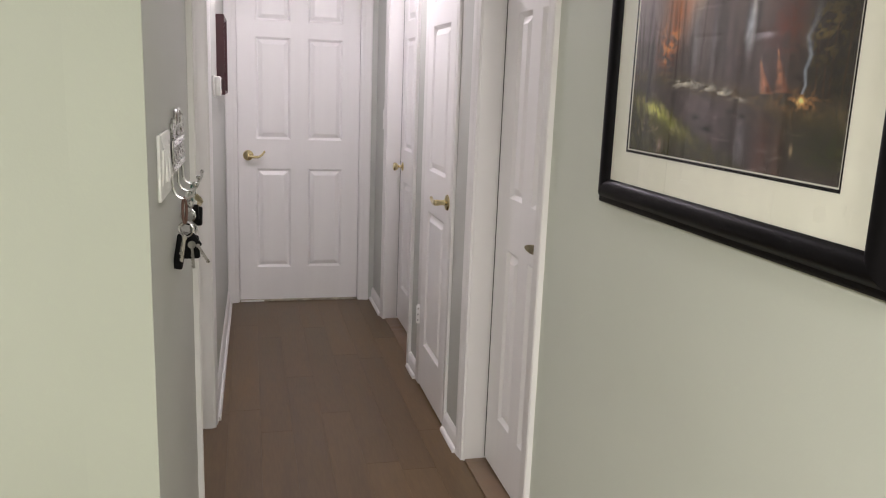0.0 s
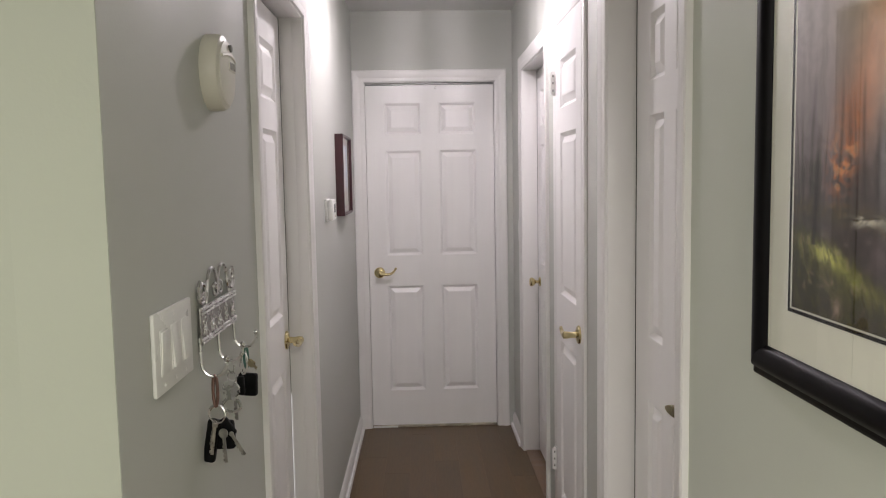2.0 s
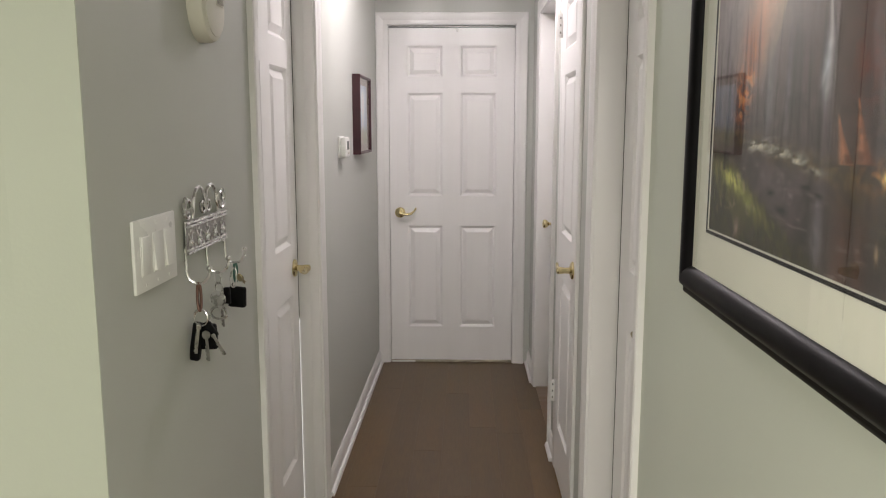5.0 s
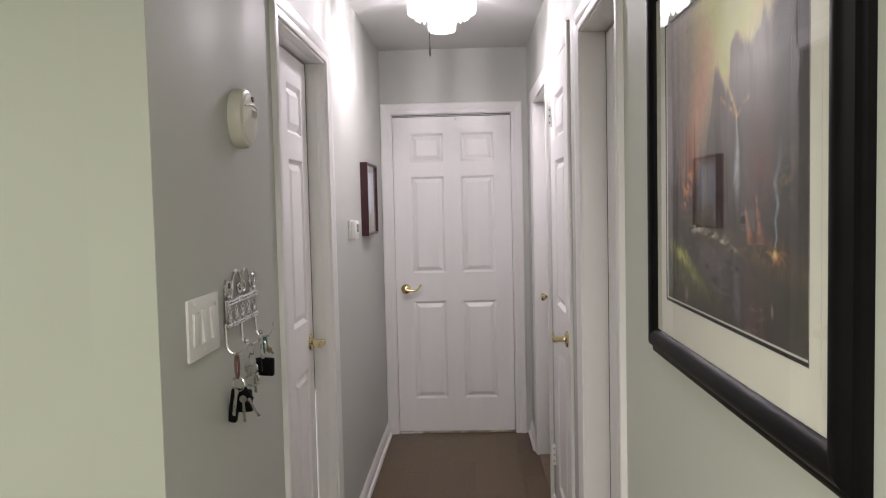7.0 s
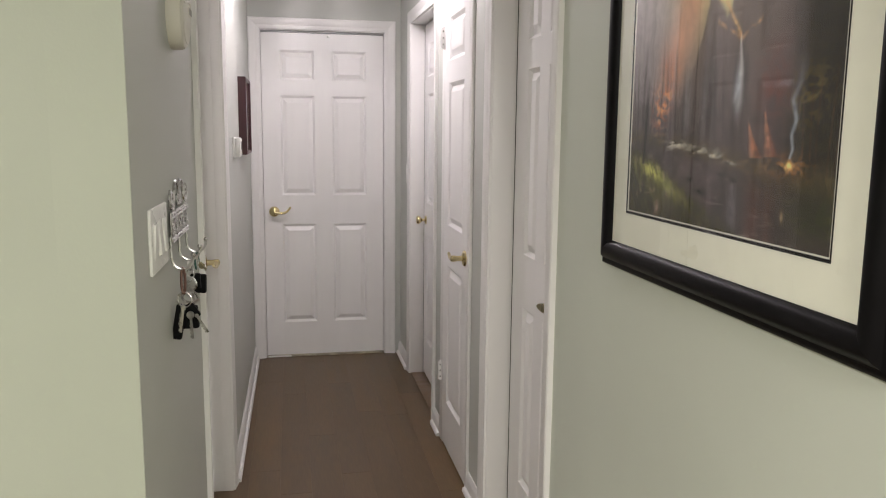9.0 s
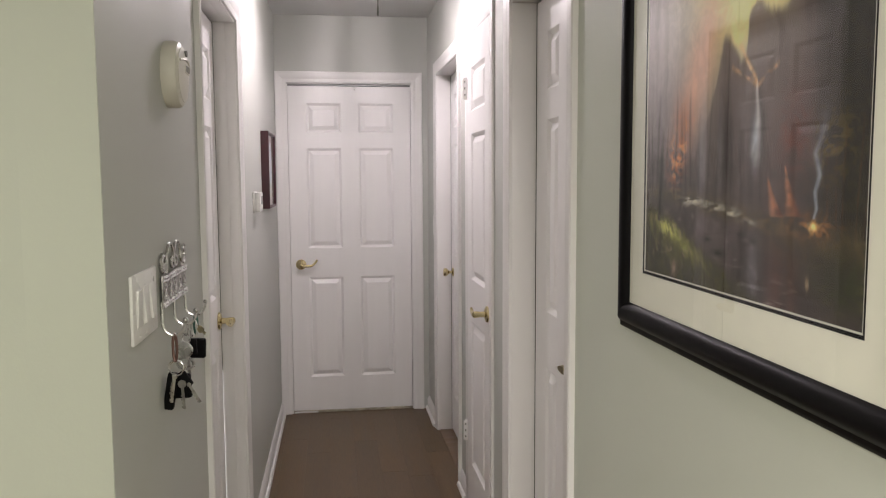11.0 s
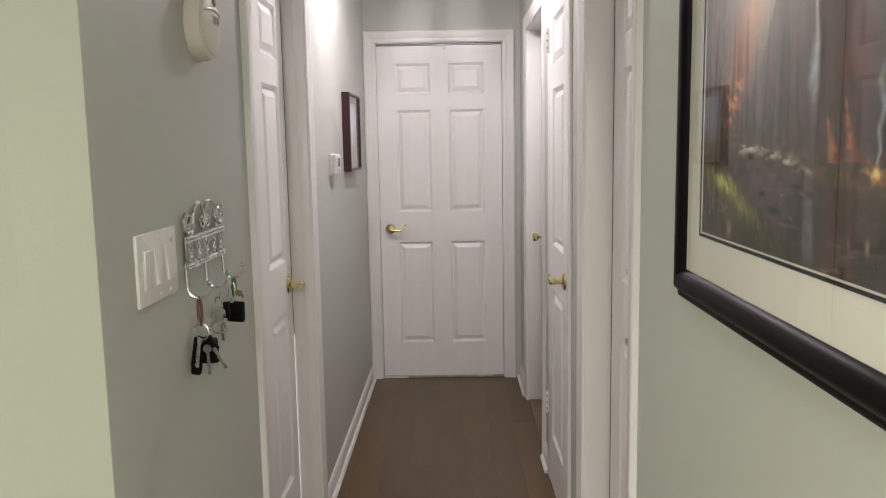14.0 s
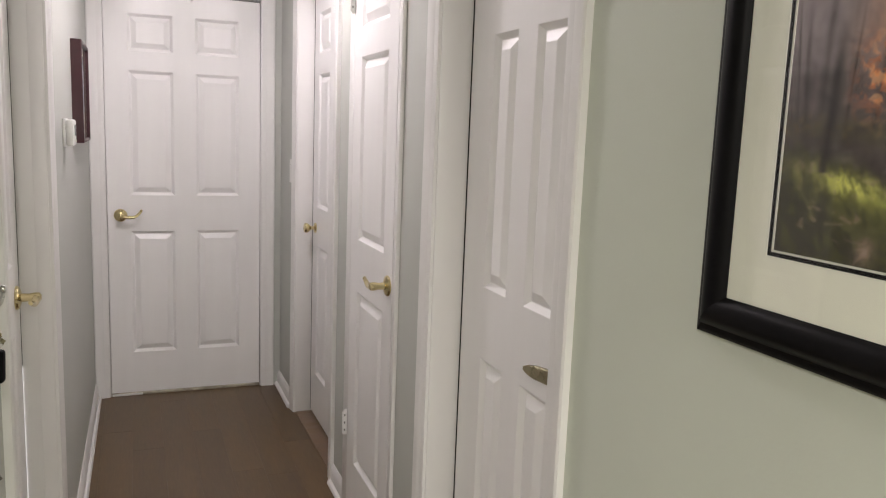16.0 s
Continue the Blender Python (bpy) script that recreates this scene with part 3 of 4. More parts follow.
part("test_button", lathe([(0.007, 0.036), (0.007, 0.0425), (0.004, 0.0435)], 16, pose(0.008, 0, 0.046, 90)), PLASTIC_D, sa, "small dark test button")

# ---- light switches ----
def switch_plate(m, w, h, gangs, label):
    t = thing("light_switch", m, label, "light switch")
    bm = cube(-w / 2, w / 2, -0.007, 0.0, -h / 2, h / 2, bevel=0.003)
    part("plate", bm, PLASTIC_W, t)
    for k in range(gangs):
        x = (k - (gangs - 1) / 2) * w / (gangs + 0.55)
        part("switch_frame", cube(x - 0.0185, x + 0.0185, -0.0082, -0.0068, -0.0345, 0.0345, bevel=0.0006), PLASTIC_W, t)
        tilt = -4.5 if k else 2.0
        r = part("rocker", cube(-0.0160, 0.0160, -0.0015, 0.004, -0.032, 0.032, bevel=0.0008), PLASTIC_W, t)
        r.matrix_basis = pose(x, -0.0085, 0, tilt)
        for z in (-h * 0.41, h * 0.41):
            part("screw", lathe([(0.0032, 0), (0.0032, 0.0008), (0.002, 0.0014)], 10, pose(x, -0.0066, z, 90)), PLASTIC_W, t)


switch_plate(on_left(1.674, 1.2345), 0.184, 0.125, 3, "white three-rocker light switch plate on the grey wall")
switch_plate(on_right(4.735, 1.19), 0.072, 0.115, 1, "white single light switch beside a door frame")

# ---- thermostat ----
th = thing("thermostat", on_left(3.712, 1.363), "small white wall thermostat with a grey display", "thermostat")
part("base", cube(-0.058, 0.058, -0.010, 0.0, -0.046, 0.046, bevel=0.004), PLASTIC_W, th)
part("body", cube(-0.054, 0.054, -0.034, -0.009, -0.043, 0.043, bevel=0.008), PLASTIC_W, th)
part("display", cube(-0.024, 0.030, -0.0350, -0.0335, -0.010, 0.026), SCREEN, th)
part("button", cube(0.006, 0.030, -0.0362, -0.0335, -0.030, -0.022, bevel=0.001), PLASTIC, th)


# ---- pictures ----
def frame_bars(parent, w, h, profile, material, name="frame_bar"):
    """Four mitred bars; profile holds (in from the outer edge, out from the wall) pairs."""
    n = len(profile)
    cs = ((0, 0), (w, 0), (w, h), (0, h))
    ins = ((1, 1), (-1, 1), (-1, -1), (1, -1))
    for k in range(4):
        bm = bmesh.new()
        rows = []
        for c in (k, (k + 1) % 4):
            rows.append([bm.verts.new((cs[c][0] + ins[c][0] * i, -o, cs[c][1] + ins[c][1] * i)) for i, o in profile])
        a, b = rows
        for j in range(n):
            bm.faces.new((a[j], a[(j + 1) % n], b[(j + 1) % n], b[j]))
        bm.faces.new(a[::-1])
        bm.faces.new(b)
        part(name, bm, material, parent, smooth=30)


def glass_pane(parent, x0, x1, y, z0, z1):
    """A clear pane that faces -y."""
    me = bpy.data.meshes.new("glass")
    me.from_pydata([(x0, y, z0), (x1, y, z0), (x1, y, z1), (x0, y, z1)], [], [(0, 1, 2, 3)])
    me.materials.append(GLASS)
    ob = shared("glass", me, parent, Matrix())
    ob.visible_shadow = False


def smooth_noise(u, v, fu, fv, seed, octaves=4):
    """Value noise on arrays of places, 0..1."""
    total, amp, norm = np.zeros_like(u), 1.0, 0.0
    for o in range(octaves):
        r = np.random.RandomState(seed + 31 * o)
        g = r.rand(257, 257)
        x, y = u * fu * 2 ** o % 256, v * fv * 2 ** o % 256
        i, j = x.astype(int), y.astype(int)
        a, b = x - i, y - j
        a, b = a * a * (3 - 2 * a), b * b * (3 - 2 * b)
        total += amp * ((g[i, j] * (1 - a) + g[i + 1, j] * a) * (1 - b) + (g[i, j + 1] * (1 - a) + g[i + 1, j + 1] * a) * b)
        norm += amp
        amp *= 0.55
    return total / norm


def painted_sheet(w, h, nu, nv, painter):
    """A flat sheet of fine cells, each with its own paint; u runs along x, v up."""
    xs, zs = np.meshgrid(np.linspace(0, 1, nu + 1), np.linspace(0, 1, nv + 1))
    verts = np.stack([xs.ravel() * w, np.zeros(xs.size), zs.ravel() * h], 1)
    k = (np.arange(nv)[:, None] * (nu + 1) + np.arange(nu)[None, :]).ravel()
    faces = np.stack([k, k + 1, k + nu + 2, k + nu + 1], 1)
    me = bpy.data.meshes.new("print")
    me.from_pydata(verts.tolist(), [], faces.tolist())
    rgb = np.clip(painter(xs.ravel(), zs.ravel()), 0.002, 0.9)
    att = me.color_attributes.new("paint", "FLOAT_COLOR", "POINT")
    att.data.foreach_set("color", np.concatenate([rgb, np.ones((len(rgb), 1))], 1).astype(np.float32).ravel())
    me.materials.append(PRINT)
    return me


def lay(base, color, mask):
    mask = np.clip(mask, 0, 1)[:, None]
    return base * (1 - mask) + np.array(color)[None, :] * mask


def spot(u, v, cu, cv, ru, rv):
    return np.exp(-((u - cu) / ru) ** 2 - ((v - cv) / rv) ** 2)


def forest_creek(u, v):
    """A misty forest creek at dusk: rock towers, a thin waterfall, two lit tents, a camp fire with its smoke, still water and a mossy bank."""
    soft = smooth_noise(u, v, 5, 5, 1)
    warp = smooth_noise(u, v, 16, 14, 5, 3) - 0.5
    warp2 = smooth_noise(u, v, 15, 17, 6, 3) - 0.5
    brush = smooth_noise(u + 0.10 * warp, v + 0.06 * warp2, 60, 20, 2, 3)
    dab = smooth_noise(u + 0.08 * warp2, v + 0.08 * warp, 46, 50, 3, 3)
    dab = np.clip((dab - 0.5) * 1.9 + 0.5, 0, 1)
    leafy = smooth_noise(u + 0.05 * warp, v, 90, 95, 8, 2)
    tuft = smooth_noise(u + 0.30 * v, v - 0.1 * u, 70, 30, 12, 3)
    fleck = smooth_noise(u + 0.03 * warp, v, 26, 100, 13, 2)
    fall_n = smooth_noise(u + 0.03 * warp, v, 30, 2.2, 4, 4)
    fall_n = np.clip((fall_n - 0.5) * 1.6 + 0.5, 0, 1)
    uu, vv = u + 0.012 * warp, v + 0.014 * warp2

    # mist, glowing sky and the warm haze under it
    c = lay(np.zeros((len(u), 3)) + np.array((0.135, 0.108, 0.108)), (0.190, 0.155, 0.160), fall_n)
    c = lay(c, (0.330, 0.285, 0.300), spot(u, v, 0.06, 1.02, 0.30, 0.42) * (0.5 + 0.5 * fall_n))
    c = lay(c, (0.56, 0.51, 0.235), spot(uu, vv, 0.58, 0.98, 0.30, 0.34) * (1.0 + 0.15 * soft))
    c = lay(c, (0.44, 0.275, 0.190), spot(u - 0.35 * (v - 0.6), v, 0.30, 0.68, 0.085, 0.24) * (0.80 + 0.25 * fall_n))
    c = lay(c, (0.34, 0.145, 0.070), spot(uu, vv, 0.25, 0.53, 0.060, 0.085) * (0.55 + 0.4 * dab))

    # rock towers with a jagged skyline
    sky_u = (0.30, 0.36, 0.41, 0.44, 0.465, 0.49, 0.515, 0.54, 0.560, 0.575, 0.60, 0.635, 0.66, 0.70, 0.725, 0.76, 0.775, 0.80, 0.86, 0.92, 1.0)
    sky_v = (0.40, 0.49, 0.58, 0.70, 0.755, 0.750, 0.71, 0.675, 0.700, 0.800, 0.828, 0.812, 0.787, 0.772, 0.782, 0.800, 0.850, 0.815, 0.850, 0.890, 0.95)
    edge = np.interp(uu, sky_u, sky_v) + 0.022 * (brush - 0.5) + 0.03 * warp
    rock = 1 / (1 + np.exp(-(edge - v) * 150))
    c = lay(c, (0.115, 0.086, 0.080), rock * (0.84 + 0.13 * fall_n) * np.clip(0.55 + (u - 0.36) * 5, 0.5, 1))
    c = lay(c, (0.045, 0.034, 0.030), rock * np.clip(fall_n * 1.7 - 0.75, 0, 1) * 0.7)
    c = lay(c, (0.17, 0.125, 0.105), rock * np.clip((brush - 0.55) * 4, 0, 1) * spot(u, v, 0.56, 0.68, 0.13, 0.14) * 0.7)
    c = lay(c, (0.20, 0.14, 0.10), rock * spot(u, v, 0.61, 0.77, 0.030, 0.06) * 0.4)
    ridge = np.exp(-((vv - 0.745 + 1.45 * (u - 0.518)) / 0.012) ** 2) * (u > 0.515) * (u < 0.615)
    c = lay(c, (0.50, 0.33, 0.15), ridge * (0.25 + 0.75 * dab))
    c = lay(c, (0.62, 0.50, 0.22), spot(u, v, 0.520, 0.742, 0.020, 0.018) * (0.4 + 0.6 * dab))
    # left arm a branch, right arm a door bevel's reflection painted in
    twig_and_glint = np.exp(-((vv - 0.60 - 0.55 * np.abs(u - 0.618)) / 0.008) ** 2) * (np.abs(u - 0.60) < 0.10)
    c = lay(c, (0.42, 0.24, 0.11), twig_and_glint * np.clip(dab * 1.5 - 0.3, 0, 1) * 0.7)

    # distant woods: soft trunks under the towers, red foliage, dark pines at the edge
    wood = 1 / (1 + np.exp(-(0.43 + 0.10 * (fall_n - 0.5) - v) * 26)) * (u > -1)
    c = lay(c, (0.062, 0.050, 0.047), wood * 0.55 * (0.7 + 0.5 * brush))
    for k in range(16):
        cu, wd = 0.02 + 0.041 * k + 0.013 * math.sin(k * 5.1), 0.003 + 0.003 * (k % 3)
        lean = 0.01 * np.sin(v * 7 + k)
        c = lay(c, (0.034, 0.026, 0.024), np.exp(-((u - cu - lean) / wd) ** 2) * (v > 0.26) * np.clip((0.62 + 0.05 * math.sin(3.7 * k) - v) * 8, 0, 1) * (0.35 + 0.35 * brush))
    c = lay(c, (0.19, 0.185, 0.195), spot(u, v, 0.36, 0.42, 0.020, 0.12) * (0.4 + 0.4 * fall_n))
    c = lay(c, (0.16, 0.150, 0.155), spot(u, v, 0.45, 0.42, 0.014, 0.13) * (0.3 + 0.4 * fall_n))
    c = lay(c, (0.145, 0.046, 0.030), spot(uu, vv, 0.765, 0.46, 0.060, 0.10) * (0.2 + 0.9 * dab) * 0.9)
    dark = 1 / (1 + np.exp(-(u - 0.815 + 0.10 * (soft - 0.5) + 0.05 * warp) * 34)) / (1 + np.exp(-(edge + 0.02 * (brush - 0.5) - v) * 90))
    c = lay(c, (0.021, 0.019, 0.013), dark * (0.78 + 0.25 * brush))
    c = lay(c, (0.050, 0.042, 0.020), dark * np.clip((leafy - 0.50) * 4, 0, 1) * (v > 0.20) * 0.5)
    c = lay(c, (0.135, 0.100, 0.036), spot(u, v, 0.895, 0.42, 0.060, 0.085) * np.clip((leafy - 0.48) * 5, 0, 1) * 0.8)
    for k in range(5):
        cu = 0.875 + 0.030 * k + 0.006 * math.sin(9.0 * k)
        c = lay(c, (0.085, 0.045, 0.026), np.exp(-((u - cu - 0.006 * np.sin(v * 9 + k)) / 0.0026) ** 2) * (v > 0.17) * (v < 0.40 + 0.03 * k) * (0.35 + 0.5 * dab))
    flame = spot(uu, vv, 0.195, 0.395, 0.040, 0.075) + 0.7 * spot(uu, vv, 0.245, 0.455, 0.030, 0.060)
    c = lay(c, (0.36, 0.125, 0.050), flame * np.clip((leafy - 0.42) * 5, 0, 1) * 0.85)
    c = lay(c, (0.52, 0.26, 0.10), flame * np.clip((dab - 0.72) * 7, 0, 1) * 0.5)

    # waterfall: a thin thread that widens into spray
    wide = np.interp(v, (0.40, 0.46, 0.54, 0.60), (0.019, 0.014, 0.0065, 0.0035))
    thread = np.exp(-((u - 0.617 - 0.004 * np.sin(v * 40)) / wide) ** 2) * np.clip((v - 0.37) * 14, 0, 1) * np.clip((0.612 - v) * 60, 0, 1)
    c = lay(c, (0.46, 0.45, 0.43), thread * (0.40 + 0.5 * brush))
    c = lay(c, (0.22, 0.25, 0.29), spot(u, v, 0.612, 0.45, 0.017, 0.065) * 0.65)

    # far shore with pale stones, then still water with long reflections
    shore = np.interp(u, (0, 0.25, 0.55, 0.75, 1.0), (0.285, 0.270, 0.232, 0.205, 0.165)) + 0.018 * warp2
    bank = np.exp(-((v - shore - 0.006) / 0.030) ** 2)
    c = lay(c, (0.075, 0.062, 0.036), bank * (0.55 + 0.5 * dab))
    c = lay(c, (0.145, 0.105, 0.055), bank * np.clip((leafy - 0.52) * 7, 0, 1) * 0.7)
    water = 1 / (1 + np.exp(-(shore - 0.020 - v + 0.012 * (fleck - 0.5)) * 130))
    c = lay(c, (0.066, 0.049, 0.046), water)
    c = lay(c, (0.135, 0.108, 0.110), water * spot(u, v, 0.44, 0.17, 0.12, 0.10) * (0.3 + 0.6 * fall_n))
    c = lay(c, (0.19, 0.185, 0.195), water * spot(u, v, 0.615, 0.08, 0.022, 0.10) * (0.35 + 0.5 * fall_n))
    c = lay(c, (0.105, 0.047, 0.031), water * (spot(u, v, 0.71, 0.09, 0.035, 0.12) + spot(u, v, 0.775, 0.08, 0.022, 0.10)) * (0.45 + 0.5 * fall_n))
    c = lay(c, (0.022, 0.018, 0.014), water * np.clip(fall_n * 1.6 - 0.75, 0, 1) * 0.75)
    c = lay(c, (0.19, 0.155, 0.145), water * np.clip((fleck - 0.68) * 9, 0, 1) * 0.40)
    for cu, cv, ru, rv in ((0.452, 0.121, 0.022, 0.010), (0.616, 0.172, 0.016, 0.007), (0.395, 0.155, 0.014, 0.007), (0.56, 0.185, 0.020, 0.006)):
        c = lay(c, (0.020, 0.017, 0.014), spot(uu, vv, cu, cv, ru, rv) * 1.3)
        c = lay(c, (0.11, 0.085, 0.075), spot(uu, vv, cu - 0.004, cv + rv, ru * 0.8, rv * 0.35) * 0.8)
    for cu, cv, ru, rv, amt in ((0.315, 0.272, 0.065, 0.012, 1.0), (0.43, 0.256, 0.060, 0.012, 0.6), (0.525, 0.240, 0.040, 0.012, 0.75), (0.60, 0.222, 0.040, 0.008, 0.45)):
        c = lay(c, (0.42, 0.40, 0.33), spot(uu, vv, cu, cv, ru, rv) * np.clip((fleck - 0.46) * 7, 0, 1) * (0.4 + 0.7 * dab) * amt)

    # near right bank: brown reeds, dark moss
    reeds = 1 / (1 + np.exp(-(u - 0.70 + 0.3 * (0.2 - v)) * 40)) * np.exp(-((v - 0.180 + 0.10 * (u - 0.8)) / 0.045) ** 2)
    c = lay(c, (0.068, 0.048, 0.024), reeds * (0.45 + 0.6 * dab))
    c = lay(c, (0.16, 0.115, 0.060), reeds * np.clip((tuft - 0.56) * 8, 0, 1) * 0.6)
    moss = spot(u, v, 0.94, 0.10, 0.13, 0.075)
    c = lay(c, (0.036, 0.038, 0.016), moss * (0.6 + 0.7 * dab))
    c = lay(c, (0.105, 0.095, 0.045), moss * np.clip((fleck - 0.60) * 7, 0, 1) * 0.5)
    c = lay(c, (0.30, 0.22, 0.13), spot(uu, vv, 0.824, 0.085, 0.006, 0.018) * 0.7)

    # mossy bank in front
    rise = np.interp(u, (0, 0.08, 0.17, 0.30, 0.40, 0.50, 0.62, 0.70), (0.245, 0.235, 0.205, 0.150, 0.105, 0.062, 0.012, -0.04))
    bankf = 1 / (1 + np.exp(-(rise + 0.020 * (tuft - 0.5) + 0.03 * warp - v) * 130))
    c = lay(c, (0.050, 0.046, 0.024), bankf)
    c = lay(c, (0.105, 0.100, 0.034), bankf * np.clip((tuft - 0.42) * 4, 0, 1) * 0.7)
    c = lay(c, (0.26, 0.265, 0.060), bankf * np.exp(-((v - rise + 0.040) / 0.032) ** 2) * spot(u, v, 0.19, 0.15, 0.15, 0.2) * (0.35 + 0.8 * tuft))
    c = lay(c, (0.40, 0.40, 0.11), spot(uu, vv, 0.165, 0.170, 0.050, 0.022) * np.clip((tuft - 0.40) * 4, 0, 1))
    c = lay(c, (0.18, 0.13, 0.09), bankf * np.clip((dab - 0.80) * 8, 0, 1) * 0.55)
    c = lay(c, (0.026, 0.022, 0.014), bankf * np.clip((0.055 + 0.10 * (dab - 0.5) - v) * 14, 0, 1) * 0.7)
    c = lay(c, (0.21, 0.15, 0.11), spot(uu, vv, 0.205, 0.035, 0.018, 0.022) * (0.4 + 0.6 * dab))
    c = lay(c, (0.026, 0.021, 0.018), np.exp(-((u - 0.100 - 0.05 * (v - 0.2)) / 0.012) ** 2) * (v > 0.195) * np.clip((0.52 - v) * 9, 0, 1) * 0.9)
    c = lay(c, (0.15, 0.13, 0.10), spot(uu, vv, 0.145, 0.225, 0.018, 0.012) * 0.8)

    # tents, camp fire and smoke
    for apex_u, apex_v, foot_u, foot_v, half in ((0.668, 0.345, 0.708, 0.243, 0.022), (0.733, 0.375, 0.768, 0.247, 0.024)):
        t = np.clip((v - foot_v) / (apex_v - foot_v), 0, 1)
        mid = foot_u + (apex_u - foot_u) * t ** 0.8
        inside = np.exp(-(np.abs(u - mid) / (0.0025 + half * (1 - t) ** 1.25)) ** 4) * (v > foot_v) * (v < apex_v)
        c = lay(c, (0.30, 0.135, 0.072), inside * (0.50 + 0.4 * dab))
        c = lay(c, (0.15, 0.055, 0.030), inside * np.clip((u - mid) / half * 2, 0, 1) * 0.7)
    c = lay(c, (0.34, 0.150, 0.045), spot(uu, vv, 0.835, 0.225, 0.065, 0.026) * np.clip((leafy - 0.34) * 2.6, 0, 1) * 0.8)
    c = lay(c, (0.80, 0.52, 0.18), spot(uu, vv, 0.836, 0.229, 0.016, 0.011) * (0.5 + 0.8 * dab))
    path = np.interp(v, (0.25, 0.27, 0.31, 0.354, 0.405, 0.454, 0.52), (0.838, 0.846, 0.838, 0.852, 0.836, 0.858, 0.868))
    smoke = np.exp(-((u - path) / (0.0045 + 0.030 * np.clip(v - 0.25, 0, 1))) ** 2) * (v > 0.245) * np.clip((0.53 - v) * 5, 0, 1)
    c = lay(c, (0.22, 0.25, 0.285), smoke * 0.8)
    rough = np.clip((0.62 - v) * 4, 0.25, 1)
    c = c * (1 + rough * (0.44 * dab - 0.22))[:, None] * (1 + rough * (0.24 * brush - 0.12))[:, None]
    return 1.62 * c * (np.clip(c.mean(1, keepdims=True), 0.01, 1) / 0.115) ** 0.24


def misty_scene(u, v):
    """A small misty landscape: a pale shape over pale ground."""
    n = smooth_noise(u, v, 9, 9, 21)
    c = np.zeros((len(u), 3)) + np.array((0.20, 0.24, 0.28))
    c = lay(c, (0.50, 0.56, 0.62), spot(u, v, 0.5, 0.68, 0.22, 0.24) * (0.6 + 0.6 * n))
    c = lay(c, (0.55, 0.55, 0.52), spot(u, v, 0.5, 0.36, 0.06, 0.2))
    c = lay(c, (0.17, 0.17, 0.11), 1 / (1 + np.exp(-(0.27 + 0.1 * (n - 0.5) - v) * 40)))
    return c * 2.4


# large framed forest print
PWD, PHT, BAR = 0.868, 0.752, 0.0555
FRAME_SECTION = [(0.0, 0.0), (0.0, 0.009), (0.003, 0.0118), (0.008, 0.0130), (0.013, 0.0148), (0.015, 0.0172), (0.019, 0.0222), (0.025, 0.0258), (0.032, 0.0272), (0.039, 0.0268),
                 (0.046, 0.0245), (0.051, 0.0205), (0.0540, 0.0165), (BAR, 0.0140), (BAR, 0.0)]
bp = thing("framed_picture", on_right(1.694, 1.163), "large forest creek print in a wide black frame, cream mat", "picture")
frame_bars(bp, PWD, PHT, FRAME_SECTION, FRAME)
part("backing", cube(0.02, PWD - 0.02, -0.006, -0.001, 0.02, PHT - 0.02), PLASTIC_D, bp)
PX0, PX1, PZ0, PZ1 = 0.116, PWD - 0.117, 0.121, PHT - 0.115
mat_parts = ((BAR - 0.001, PX0, BAR - 0.001, PHT - BAR + 0.001), (PX1, PWD - BAR + 0.001, BAR - 0.001, PHT - BAR + 0.001), (PX0, PX1, BAR - 0.001, PZ0), (PX0, PX1, PZ1, PHT - BAR + 0.001))
mb = bmesh.new()
for a, b, c_, d_ in mat_parts:
    box(mb, a, b, -0.0125, -0.0105, c_, d_)
part("mat_board", mb, MATBOARD, bp, "cream mat board", smooth=0)
lines = bmesh.new()
g = 0.005
for a, b, c_, d_ in ((PX0, PX0 + g, PZ0, PZ1), (PX1 - g, PX1, PZ0, PZ1), (PX0 + g, PX1 - g, PZ0, PZ0 + g), (PX0 + g, PX1 - g, PZ1 - g, PZ1)):
    box(lines, a, b, -0.0112, -0.009, c_, d_)
part("inner_mat", lines, BLACK, bp, "thin black inner mat line", smooth=0)
wl = bmesh.new()
for a, b, c_, d_ in ((PX0 + g, PX0 + 0.0075, PZ0 + g, PZ1 - g), (PX1 - 0.0075, PX1 - g, PZ0 + g, PZ1 - g), (PX0 + 0.0075, PX1 - 0.0075, PZ0 + g, PZ0 + 0.0075), (PX0 + 0.0075, PX1 - 0.0075, PZ1 - 0.0075, PZ1 - g)):
    box(wl, a, b, -0.0104, -0.009, c_, d_)
part("inner_mat", wl, MATBOARD, bp, smooth=0)
shared("print", painted_sheet(PX1 - PX0 - 0.01, PZ1 - PZ0 - 0.01, 560, 470, forest_creek), bp, pose(PX0 + 0.005, -0.0092, PZ0 + 0.005))
glass_pane(bp, BAR - 0.0005, PWD - BAR + 0.0005, -0.0138, BAR - 0.0005, PHT - BAR + 0.0005)

# small red framed picture
SW, SH, SD = 0.41, 0.378, 0.038
sp = thing("framed_picture", on_left(4.09, 1.318), "small pale landscape in a dark red wooden frame", "picture")
frame_bars(sp, SW, SH, [(0.0, 0.0), (0.0, SD - 0.003), (0.002, SD), (0.008, SD), (0.011, SD - 0.003), (0.013, SD - 0.008), (0.013, 0.0)], REDWOOD)
lb = bmesh.new()
for a, b, c_, d_ in ((0.0128, 0.05, 0.0128, SH - 0.0128), (SW - 0.05, SW - 0.0128, 0.0128, SH - 0.0128), (0.05, SW - 0.05, 0.0128, 0.045), (0.05, SW - 0.05, SH - 0.045, SH - 0.0128)):
    box(lb, a, b, -0.026, -0.020, c_, d_)
part("liner", lb, LINEN, sp, smooth=0)
